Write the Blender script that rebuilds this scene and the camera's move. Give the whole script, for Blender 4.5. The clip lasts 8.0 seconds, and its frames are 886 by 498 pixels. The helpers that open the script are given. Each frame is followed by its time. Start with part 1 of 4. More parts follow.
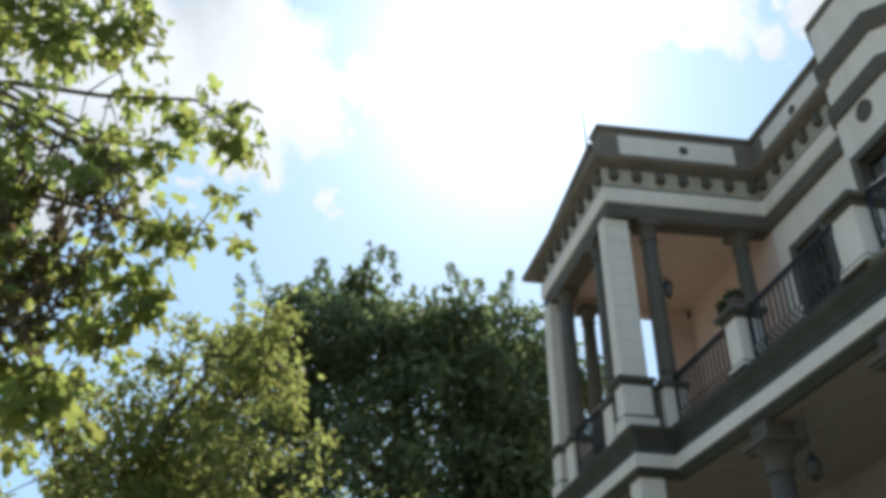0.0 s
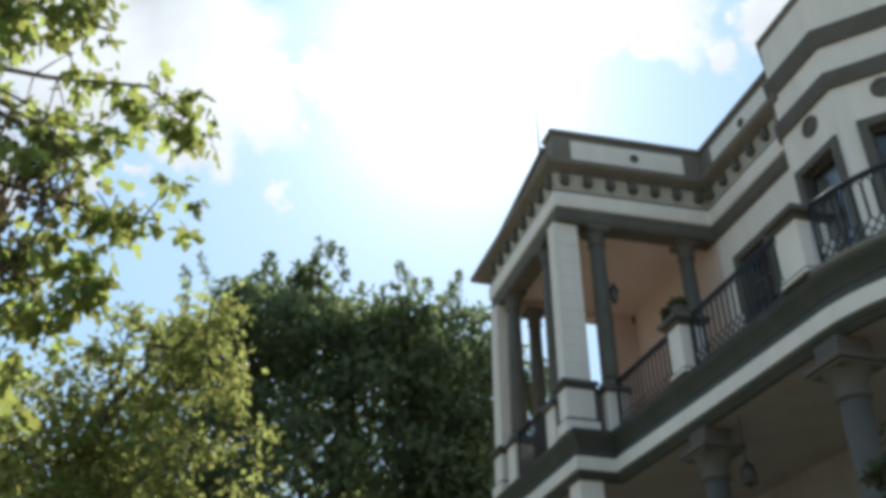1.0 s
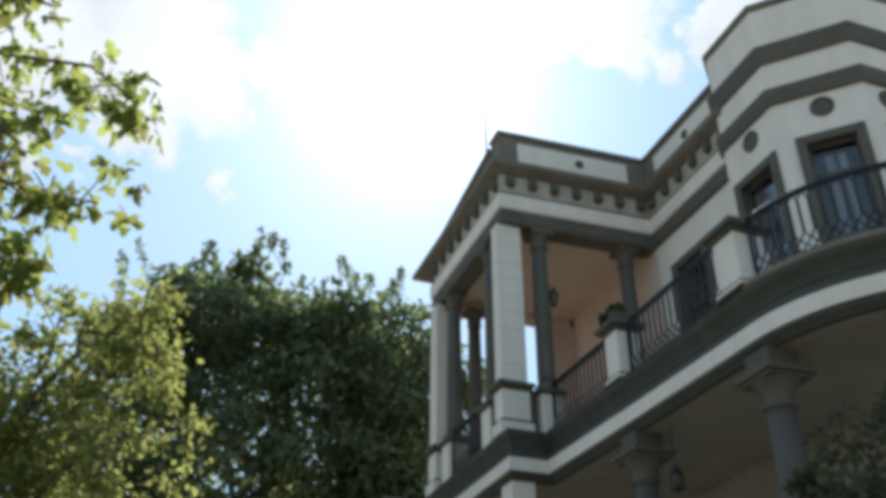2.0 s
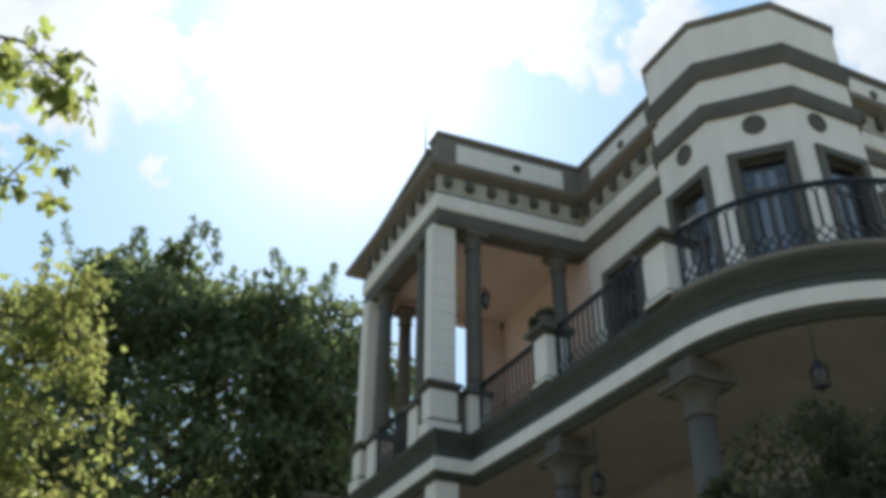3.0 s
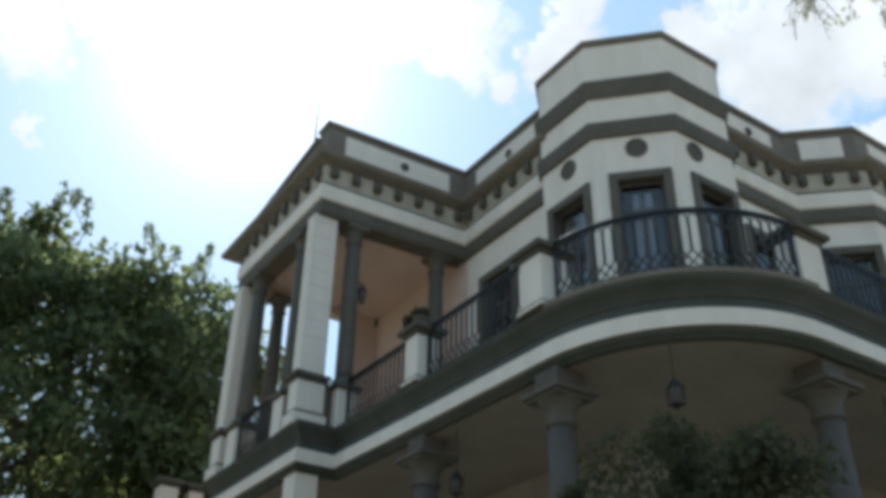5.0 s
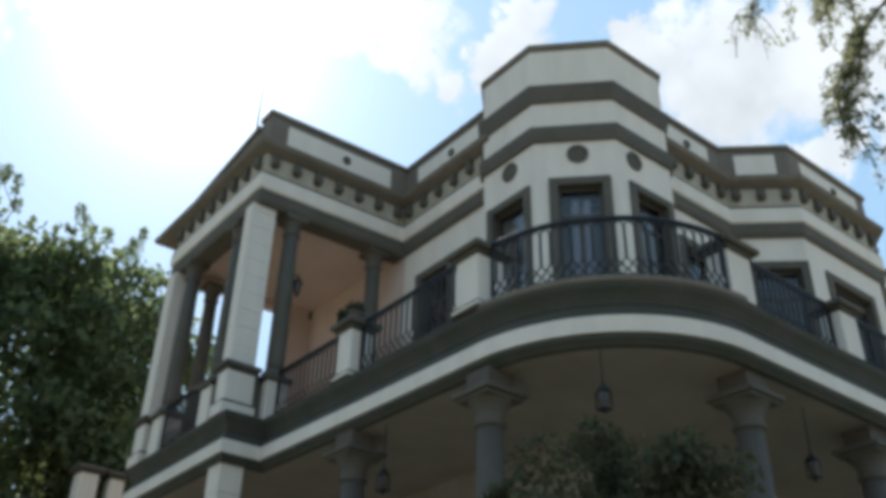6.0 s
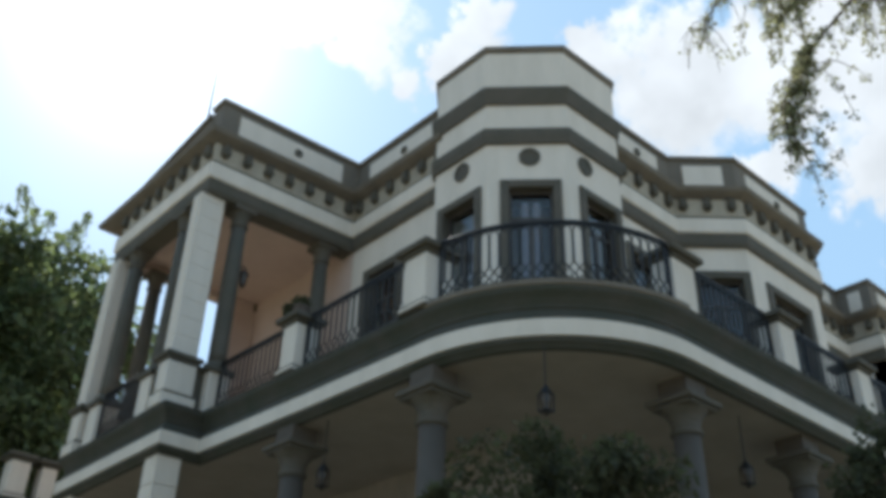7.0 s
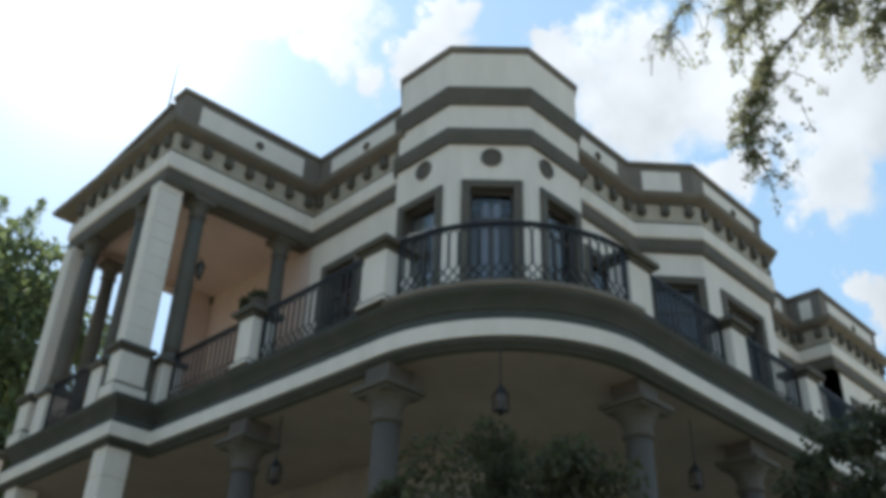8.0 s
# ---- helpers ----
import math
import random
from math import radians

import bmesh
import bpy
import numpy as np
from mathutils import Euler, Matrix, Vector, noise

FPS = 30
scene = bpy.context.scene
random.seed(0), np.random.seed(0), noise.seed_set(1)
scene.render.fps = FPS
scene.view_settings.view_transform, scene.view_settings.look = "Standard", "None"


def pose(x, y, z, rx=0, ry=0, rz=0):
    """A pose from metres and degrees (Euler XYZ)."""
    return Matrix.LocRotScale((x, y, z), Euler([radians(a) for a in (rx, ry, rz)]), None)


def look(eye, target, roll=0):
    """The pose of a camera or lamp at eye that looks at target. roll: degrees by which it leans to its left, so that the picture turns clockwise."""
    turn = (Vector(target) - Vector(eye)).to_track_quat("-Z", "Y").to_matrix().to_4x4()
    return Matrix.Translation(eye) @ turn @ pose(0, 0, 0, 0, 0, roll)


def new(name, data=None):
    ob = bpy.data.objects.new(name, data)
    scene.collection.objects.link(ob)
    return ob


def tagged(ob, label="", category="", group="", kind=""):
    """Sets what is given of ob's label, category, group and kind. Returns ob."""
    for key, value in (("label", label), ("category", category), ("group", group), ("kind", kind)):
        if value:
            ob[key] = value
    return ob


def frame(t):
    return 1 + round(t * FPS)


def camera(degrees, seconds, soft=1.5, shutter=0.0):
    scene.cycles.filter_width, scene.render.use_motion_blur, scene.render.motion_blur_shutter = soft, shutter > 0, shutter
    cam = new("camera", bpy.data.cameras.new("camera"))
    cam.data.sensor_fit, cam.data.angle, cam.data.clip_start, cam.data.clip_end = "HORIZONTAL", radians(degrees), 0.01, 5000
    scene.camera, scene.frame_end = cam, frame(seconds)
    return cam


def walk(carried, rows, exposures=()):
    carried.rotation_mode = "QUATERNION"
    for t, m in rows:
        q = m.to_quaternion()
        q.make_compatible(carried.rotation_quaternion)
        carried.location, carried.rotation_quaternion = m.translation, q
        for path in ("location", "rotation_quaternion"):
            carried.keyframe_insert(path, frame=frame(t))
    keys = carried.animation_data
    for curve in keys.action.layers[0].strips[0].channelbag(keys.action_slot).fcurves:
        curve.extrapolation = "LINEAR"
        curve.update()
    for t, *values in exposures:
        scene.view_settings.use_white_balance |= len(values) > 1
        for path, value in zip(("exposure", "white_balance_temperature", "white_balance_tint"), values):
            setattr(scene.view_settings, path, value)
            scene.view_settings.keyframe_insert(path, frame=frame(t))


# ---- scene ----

# ---- camera: stands on one spot, tilted up, and pans from the garden trees to the corner tower ----
cam = camera(50.8, 8.0, soft=4.7)
PAN = [  # seconds, tilt up, pan, lean
    (0, 32.16, -12.30, -0.37),
    (0.5, 32.13, -13.93, -0.26),
    (1, 32.07, -15.94, -0.20),
    (2.5, 31.89, -22.32, 0.23),
    (3, 31.87, -24.79, 0.27),
    (3.5, 31.81, -27.10, 0.45),
    (4, 31.75, -29.21, 0.65),
    (4.5, 31.76, -31.18, 0.75),
    (6, 31.63, -37.84, 1.38),
    (6.5, 31.63, -39.69, 1.54),
    (7, 31.60, -41.51, 1.70),
    (7.5, 31.59, -43.18, 1.77),
    (8, 31.56, -44.43, 1.86),
]
walk(cam, [(t, pose(0, 0, 1.6, 90 + tilt, 0, pan) @ pose(0, 0, 0, 0, 0, lean)) for t, tilt, pan, lean in PAN],
     [(0.0, 0.90, 6150, 9), (8.0, 0.90, 6150, 9)])

# ---- sky, clouds and sun ----
SUN_AZ, SUN_EL = 17.3, 43.0        # degrees: clockwise from +y, above the horizon


def bearing(az, el):
    a, e = radians(az), radians(el)
    return Vector((math.sin(a) * math.cos(e), math.cos(a) * math.cos(e), math.sin(e)))


CLOUD_BANK = [  # the great cloud west of the sun: bearing, elevation, radius in degrees
    (-18.9, 40.9, 5.8), (-12.8, 39.5, 5.4), (-8.2, 42.4, 6.1), (-2.8, 44.2, 4.2), (-3.2, 39.2, 4.4), (0.6, 39.9, 3.3), (-2.3, 36.6, 2.5),
    (-8.6, 33.9, 1.8), (-16.1, 32.7, 4.2), (6.3, 41.7, 2.3), (9.9, 41.1, 2.3), (4.1, 35.3, 1.2), (-6.5, 35.0, 0.8), (-30.0, 45.0, 12.0),
]
CLOUD_FIELD = [  # from the sun eastwards
    (18.0, 46.0, 6.2), (29.7, 45.4, 3.2), (34.6, 44.6, 3.0), (38.0, 42.2, 1.9), (43.6, 45.2, 2.4), (41.9, 43.0, 1.9), (53.1, 43.3, 2.0),
    (53.9, 42.6, 2.4), (59.5, 40.8, 5.6), (66.8, 40.9, 5.4), (73.6, 39.5, 7.0), (72.0, 33.9, 3.2), (65.6, 34.6, 2.2),
    (72.6, 26.4, 1.8), (20.0, 54.0, 8.0), (100.0, 40.0, 18.0),
]
CLOUDS = CLOUD_BANK + CLOUD_FIELD


def build_world():
    w = bpy.data.worlds.new("world")
    scene.world = w
    w.use_nodes = True
    nt = w.node_tree
    N, L = nt.nodes, nt.links
    N.clear()

    def mth(op, a, b=None, clamp=False):
        n = N.new("ShaderNodeMath")
        n.operation, n.use_clamp = op, clamp
        for i, v in enumerate((a, b)):
            if v is None:
                continue
            if isinstance(v, (int, float)):
                n.inputs[i].default_value = v
            else:
                L.new(v, n.inputs[i])
        return n.outputs[0]

    out = N.new("ShaderNodeOutputWorld")
    bg = N.new("ShaderNodeBackground")
    sky = N.new("ShaderNodeTexSky")
    sky.sky_type, sky.sun_disc = "NISHITA", False
    sky.sun_elevation, sky.sun_rotation = radians(SUN_EL), radians(SUN_AZ)
    sky.air_density, sky.dust_density, sky.ozone_density = 1.0, 0.6, 1.6
    co = N.new("ShaderNodeTexCoord").outputs["Generated"]
    # ragged cloud edges: the direction is stirred by noise before the cloud masses are looked up
    n1 = N.new("ShaderNodeTexNoise")
    n1.inputs["Scale"].default_value, n1.inputs["Detail"].default_value, n1.inputs["Roughness"].default_value = 30.0, 8.0, 0.66
    L.new(co, n1.inputs["Vector"])
    n2 = N.new("ShaderNodeTexNoise")
    n2.inputs["Scale"].default_value, n2.inputs["Detail"].default_value = 7.0, 6.0
    L.new(co, n2.inputs["Vector"])
    n3 = N.new("ShaderNodeTexNoise")
    n3.inputs["Scale"].default_value, n3.inputs["Detail"].default_value, n3.inputs["Roughness"].default_value = 15.0, 8.0, 0.62
    L.new(co, n3.inputs["Vector"])
    stir = N.new("ShaderNodeVectorMath")
    stir.operation = "MULTIPLY_ADD"
    L.new(n3.outputs["Color"], stir.inputs[0])
    stir.inputs[1].default_value, stir.inputs[2].default_value = (0.14, 0.14, 0.14), (-0.07, -0.07, -0.07)
    moved = N.new("ShaderNodeVectorMath")
    moved.operation = "ADD"
    L.new(co, moved.inputs[0])
    L.new(stir.outputs[0], moved.inputs[1])
    mass = None
    for az, el, r in CLOUDS:
        d = N.new("ShaderNodeVectorMath")
        d.operation = "DISTANCE"
        L.new(moved.outputs[0], d.inputs[0])
        d.inputs[1].default_value = bearing(az, el)
        v = mth("SUBTRACT", 1.0, mth("DIVIDE", d.outputs["Value"], radians(r)))
        mass = v if mass is None else mth("MAXIMUM", mass, v)
    edge = mth("ADD", mass, mth("MULTIPLY", mth("SUBTRACT", n1.outputs["Fac"], 0.5), 1.1))
    ramp = N.new("ShaderNodeMapRange")
    ramp.interpolation_type = "SMOOTHSTEP"
    ramp.inputs["From Min"].default_value, ramp.inputs["From Max"].default_value = -0.05, 0.42
    L.new(edge, ramp.inputs["Value"])
    # clouds glow brighter towards the sun, and the air round it is milky
    ds = N.new("ShaderNodeVectorMath")
    ds.operation = "DISTANCE"
    L.new(co, ds.inputs[0])
    ds.inputs[1].default_value = bearing(SUN_AZ, SUN_EL)
    near = mth("POWER", 2.718, mth("MULTIPLY", ds.outputs["Value"], -6.0))
    core = mth("POWER", 2.718, mth("MULTIPLY", ds.outputs["Value"], -24.0))
    lit = mth("ADD", mth("MULTIPLY", mth("ADD", mth("MULTIPLY", n2.outputs["Fac"], 1.15), 0.28), CLOUD), mth("MULTIPLY", near, CLOUD * 0.9))
    cc = N.new("ShaderNodeCombineColor")
    for i, k in enumerate((0.965, 1.0, 1.025)):
        L.new(mth("MULTIPLY", lit, k), cc.inputs[i])
    mix = N.new("ShaderNodeMix")
    mix.data_type = "RGBA"
    L.new(ramp.outputs[0], mix.inputs["Factor"])
    scale = N.new("ShaderNodeVectorMath")
    scale.operation = "SCALE"
    scale.inputs["Scale"].default_value = SKY
    L.new(sky.outputs[0], scale.inputs[0])
    haze = N.new("ShaderNodeVectorMath")
    haze.operation = "ADD"
    L.new(scale.outputs[0], haze.inputs[0])
    haze.inputs[1].default_value = HAZE
    L.new(haze.outputs[0], mix.inputs["A"])
    L.new(cc.outputs[0], mix.inputs["B"])
    glow = N.new("ShaderNodeVectorMath")
    glow.operation = "ADD"
    gl = N.new("ShaderNodeCombineXYZ")
    g = mth("ADD", mth("MULTIPLY", core, GLOW), mth("MULTIPLY", near, GLOW * 0.03))
    for i in range(3):
        L.new(g, gl.inputs[i])
    L.new(mix.outputs["Result"], glow.inputs[0])
    L.new(gl.outputs[0], glow.inputs[1])
    L.new(glow.outputs[0], bg.inputs["Color"])
    bg.inputs["Strength"].default_value = 1.0
    L.new(bg.outputs[0], out.inputs[0])


SKY, CLOUD, GLOW, HAZE = 0.024, 0.51, 3.2, (0.195, 0.295, 0.385)
build_world()
sun = new("sun", bpy.data.lights.new("sun", "SUN"))
sun.data.energy, sun.data.angle, sun.data.color = 4.5, radians(0.6), (1.0, 0.95, 0.86)
sun.matrix_world = look(bearing(SUN_AZ, SUN_EL) * 60, (0, 0, 0))

# ---- materials ----


def material(name, colour, rough=0.8, metal=0.0, grain=40.0, spread=0.12, stain=0.18, stain_scale=1.3, bump=0.25, tint=None, per_object=0.0, streak=1.0):
    """A surface with fine grain, broad stains and a slight relief."""
    m = bpy.data.materials.new(name)
    m.use_nodes = True
    nt = m.node_tree
    N, L = nt.nodes, nt.links
    b = N["Principled BSDF"]
    b.inputs["Roughness"].default_value, b.inputs["Metallic"].default_value = rough, metal
    co = N.new("ShaderNodeTexCoord").outputs["Object"]
    fine, broad = N.new("ShaderNodeTexNoise"), N.new("ShaderNodeTexNoise")
    for n, s, d in ((fine, grain, 4.0), (broad, stain_scale, 7.0)):
        n.inputs["Scale"].default_value, n.inputs["Detail"].default_value = s, d
        n.inputs["Roughness"].default_value = 0.65
        L.new(co, n.inputs["Vector"])
    if streak != 1.0:        # rain streaks: the broad stains are drawn out downwards
        sq = N.new("ShaderNodeVectorMath")
        sq.operation = "MULTIPLY"
        sq.inputs[1].default_value = (1.0 / streak, 1.0 / streak, streak)
        L.new(co, sq.inputs[0])
        L.new(sq.outputs[0], broad.inputs["Vector"])
    r = N.new("ShaderNodeMapRange")
    r.inputs["From Min"].default_value, r.inputs["From Max"].default_value = 0.35, 0.7
    L.new(broad.outputs["Fac"], r.inputs["Value"])
    dark = tint or tuple(c * 0.55 for c in colour)
    m1 = N.new("ShaderNodeMix")
    m1.data_type = "RGBA"
    m1.inputs["A"].default_value, m1.inputs["B"].default_value = (*colour, 1), (*dark, 1)
    f = N.new("ShaderNodeMath")
    f.operation = "MULTIPLY"
    f.inputs[1].default_value = stain * 2
    L.new(r.outputs[0], f.inputs[0])
    L.new(f.outputs[0], m1.inputs["Factor"])
    hsv = N.new("ShaderNodeHueSaturation")
    g = N.new("ShaderNodeMapRange")
    g.inputs["To Min"].default_value, g.inputs["To Max"].default_value = 1 - spread, 1 + spread
    L.new(fine.outputs["Fac"], g.inputs["Value"])
    value = g.outputs[0]
    if per_object:
        oi = N.new("ShaderNodeObjectInfo")
        k = N.new("ShaderNodeMapRange")
        k.inputs["To Min"].default_value, k.inputs["To Max"].default_value = 1 - per_object, 1 + per_object
        L.new(oi.outputs["Random"], k.inputs["Value"])
        mm = N.new("ShaderNodeMath")
        mm.operation = "MULTIPLY"
        L.new(value, mm.inputs[0])
        L.new(k.outputs[0], mm.inputs[1])
        value = mm.outputs[0]
    L.new(value, hsv.inputs["Value"])
    L.new(m1.outputs["Result"], hsv.inputs["Color"])
    L.new(hsv.outputs[0], b.inputs["Base Color"])
    bp = N.new("ShaderNodeBump")
    bp.inputs["Strength"].default_value, bp.inputs["Distance"].default_value = bump, 0.02
    L.new(fine.outputs["Fac"], bp.inputs["Height"])
    L.new(bp.outputs[0], b.inputs["Normal"])
    return m


def leaf_material(name, colour, glow, vary=0.35):
    """Leaves: part of the light passes through; each leaf has a tone of its own."""
    m = bpy.data.materials.new(name)
    m.use_nodes = True
    nt = m.node_tree
    N, L = nt.nodes, nt.links
    b = N["Principled BSDF"]
    b.inputs["Roughness"].default_value = 0.65
    b.inputs["Specular IOR Level"].default_value = 0.3
    geo = N.new("ShaderNodeNewGeometry")
    r = N.new("ShaderNodeMapRange")
    r.inputs["To Min"].default_value, r.inputs["To Max"].default_value = 1 - vary, 1 + vary
    L.new(geo.outputs["Random Per Island"], r.inputs["Value"])
    hue = N.new("ShaderNodeMapRange")
    hue.inputs["To Min"].default_value, hue.inputs["To Max"].default_value = 0.475, 0.515
    L.new(geo.outputs["Random Per Island"], hue.inputs["Value"])
    outs = []
    for c in (colour, glow):
        h = N.new("ShaderNodeHueSaturation")
        h.inputs["Color"].default_value = (*c, 1)
        L.new(r.outputs[0], h.inputs["Value"])
        L.new(hue.outputs[0], h.inputs["Hue"])
        outs.append(h.outputs[0])
    L.new(outs[0], b.inputs["Base Color"])
    tr = N.new("ShaderNodeBsdfTranslucent")
    L.new(outs[1], tr.inputs["Color"])
    mx = N.new("ShaderNodeMixShader")
    mx.inputs[0].default_value = 0.45
    L.new(b.outputs[0], mx.inputs[1])
    L.new(tr.outputs[0], mx.inputs[2])
    L.new(mx.outputs[0], N["Material Output"].inputs[0])
    return m


def glass_material():
    m = bpy.data.materials.new("window_glass")
    m.use_nodes = True
    N, L = m.node_tree.nodes, m.node_tree.links
    b = N["Principled BSDF"]
    b.inputs["Base Color"].default_value = (0.75, 0.8, 0.82, 1)
    b.inputs["Roughness"].default_value = 0.03
    b.inputs["Transmission Weight"].default_value = 1.0
    b.inputs["IOR"].default_value = 1.45
    return m


WHITE = material("white_stucco", (0.645, 0.58, 0.51), 0.85, grain=30, spread=0.09, stain=0.17, stain_scale=1.3, tint=(0.40, 0.36, 0.30), streak=0.4)
TRIM = material("dark_cantera_stone", (0.092, 0.078, 0.061), 0.8, grain=45, spread=0.3, stain=0.3, stain_scale=2.5, tint=(0.045, 0.046, 0.030), bump=0.5)
# moss-tinged trim stone, darkened to stand in for shade on down-facing mouldings
MOSS_SHADE = material("mossy_shade_darkened_stone", (0.058, 0.054, 0.044), 0.9, grain=40, spread=0.3, stain=0.4, stain_scale=2.2, tint=(0.028, 0.036, 0.022), bump=0.5)
GREY = material("grey_cantera_stone", (0.165, 0.142, 0.115), 0.85, grain=45, spread=0.25, stain=0.3, stain_scale=2.0, bump=0.5)
CREAM = material("cream_frieze_plaster", (0.41, 0.365, 0.295), 0.85, grain=35, spread=0.12, stain=0.35, stain_scale=2.2, streak=0.5)
PEACH = material("salmon_plaster", (0.53, 0.405, 0.34), 0.85, grain=30, spread=0.07, stain=0.2, stain_scale=0.9)
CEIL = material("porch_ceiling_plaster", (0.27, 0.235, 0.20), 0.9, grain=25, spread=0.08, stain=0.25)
COLUMN = material("brown_porch_stone", (0.085, 0.070, 0.057), 0.85, grain=35, spread=0.2, stain=0.3, stain_scale=2.0)
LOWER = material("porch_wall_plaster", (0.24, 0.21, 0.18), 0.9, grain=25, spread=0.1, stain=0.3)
IRON = material("black_wrought_iron", (0.03, 0.03, 0.032), 0.5, 0.7, grain=80, spread=0.3, bump=0.2)
WOOD = material("dark_window_wood", (0.06, 0.05, 0.042), 0.55, grain=60, spread=0.3)
CURTAIN = material("pale_curtain_cloth", (0.50, 0.46, 0.52), 0.9, grain=20, spread=0.15)
STEEL = material("grey_steel", (0.25, 0.23, 0.23), 0.4, 0.8, grain=60)
CLAY = material("dark_clay", (0.10, 0.075, 0.06), 0.8, grain=40, spread=0.25)
ROOFING = material("brick_roof_tiles", (0.30, 0.16, 0.11), 0.9, grain=15, spread=0.2)
GROUND = material("garden_gravel_and_lawn", (0.37, 0.305, 0.215), 0.95, grain=6, spread=0.3, stain=0.4, stain_scale=0.15, tint=(0.14, 0.15, 0.06))
PAVING = material("pale_porch_paving", (0.38, 0.34, 0.29), 0.8, grain=12, spread=0.15)
BARK = material("brown_bark", (0.10, 0.075, 0.055), 0.9, grain=25, spread=0.4, bump=0.8)
GLASS = glass_material()
SMOKED = material("clouded_amber_glass", (0.055, 0.04, 0.028), 0.35, grain=30, spread=0.3)
LEAF_BROWN = leaf_material("withered_leaves", (0.075, 0.06, 0.035), (0.17, 0.13, 0.06))
LEAF_BIG = leaf_material("broad_leaves", (0.075, 0.105, 0.027), (0.40, 0.44, 0.115))
LEAF_YELLOW = leaf_material("sunlit_foliage", (0.085, 0.105, 0.03), (0.40, 0.42, 0.12))
LEAF_DARK = leaf_material("dark_foliage", (0.08, 0.102, 0.053), (0.19, 0.235, 0.09))
LEAF_FINE = leaf_material("drooping_foliage", (0.115, 0.12, 0.062), (0.38, 0.38, 0.20))
LEAF_SHRUB = leaf_material("shrub_foliage", (0.055, 0.057, 0.032), (0.10, 0.11, 0.05))

# ---- mesh helpers ----


def obj(name, data, mat, parent=None, label=""):
    if mat is not None and not data.materials:
        data.materials.append(mat)
    ob = new(name, data)
    if parent is not None:
        ob.parent = parent
    return tagged(ob, label)


def part(name, bm, mat, parent=None, label="", smooth=False):
    me = bpy.data.meshes.new(name)
    bmesh.ops.recalc_face_normals(bm, faces=bm.faces)
    bm.to_mesh(me)
    bm.free()
    if smooth:
        for p in me.polygons:
            p.use_smooth = True
    return obj(name, me, mat, parent, label)


def thing(name, label, category, at=(0, 0, 0), group="", kind="", turn=0.0):
    e = new(name)
    e.matrix_world = pose(*at, 0, 0, turn)
    return tagged(e, label, category, group, kind)


def box(bm, x0, x1, y0, y1, z0, z1, bevel=0.0):
    v = [bm.verts.new((x, y, z)) for z in (z0, z1) for x, y in ((x0, y0), (x1, y0), (x1, y1), (x0, y1))]
    fs = [bm.faces.new([v[i] for i in q]) for q in ((0, 3, 2, 1), (4, 5, 6, 7), (0, 1, 5, 4), (1, 2, 6, 5), (2, 3, 7, 6), (3, 0, 4, 7))]
    if bevel:
        es = {e for f in fs for e in f.edges}
        bmesh.ops.bevel(bm, geom=list(es), offset=bevel, segments=1, affect="EDGES")
    return bm


def boxes(*specs, bevel=0.0):
    bm = bmesh.new()
    for s in specs:
        box(bm, *s, bevel=bevel)
    return bm


def lathe(profile, n=20):
    """A turned solid: (radius, z) from the bottom up."""
    bm = bmesh.new()
    rings = [[bm.verts.new((r * math.cos(2 * math.pi * i / n), r * math.sin(2 * math.pi * i / n), z)) for i in range(n)] for r, z in profile]
    for a, b in zip(rings, rings[1:]):
        for i in range(n):
            bm.faces.new((a[i], a[(i + 1) % n], b[(i + 1) % n], b[i]))
    bm.faces.new(rings[0][::-1])
    bm.faces.new(rings[-1])
    return bm


def offset(path, o, closed=False):
    """The plan line moved out by o to the right of its run, with mitred corners."""
    pts, out, n = [Vector(p) for p in path], [], len(path)
    for i, p in enumerate(pts):
        a = pts[i - 1] if (i or closed) else None
        b = pts[(i + 1) % n] if (i < n - 1 or closed) else None
        d1 = (p - a).normalized() if a is not None else (b - p).normalized()
        d2 = (b - p).normalized() if b is not None else d1
        n1, n2 = Vector((d1.y, -d1.x)), Vector((d2.y, -d2.x))
        m = (n1 + n2) / max(0.3, 1 + n1.dot(n2))
        out.append(p + m * o)
    return out


def sweep(path, profile, closed=False):
    """A moulding: the section (outward, z) drawn along a plan line."""
    bm = bmesh.new()
    lines = [[bm.verts.new((q.x, q.y, z)) for q in offset(path, o, closed)] for o, z in profile]
    n, k = len(path), len(profile)
    for j in range(k):
        a, b = lines[j], lines[(j + 1) % k]
        for i in range(n if closed else n - 1):
            bm.faces.new((a[i], a[(i + 1) % n], b[(i + 1) % n], b[i]))
    if not closed:
        bm.faces.new([l[0] for l in lines])
        bm.faces.new([l[-1] for l in lines][::-1])
    return bm


def slab(path, z0, z1):
    bm = bmesh.new()
    lo = [bm.verts.new((x, y, z0)) for x, y in path]
    hi = [bm.verts.new((x, y, z1)) for x, y in path]
    bm.faces.new(lo[::-1])
    bm.faces.new(hi)
    n = len(path)
    for i in range(n):
        bm.faces.new((lo[i], lo[(i + 1) % n], hi[(i + 1) % n], hi[i]))
    return bm


def along(p0, p1):
    """The frame of a wall: x along it, y into it, z up."""
    d = (Vector(p1) - Vector(p0)).normalized()
    return Matrix(((d.x, -d.y, 0, p0[0]), (d.y, d.x, 0, p0[1]), (0, 0, 1, 0), (0, 0, 0, 1)))


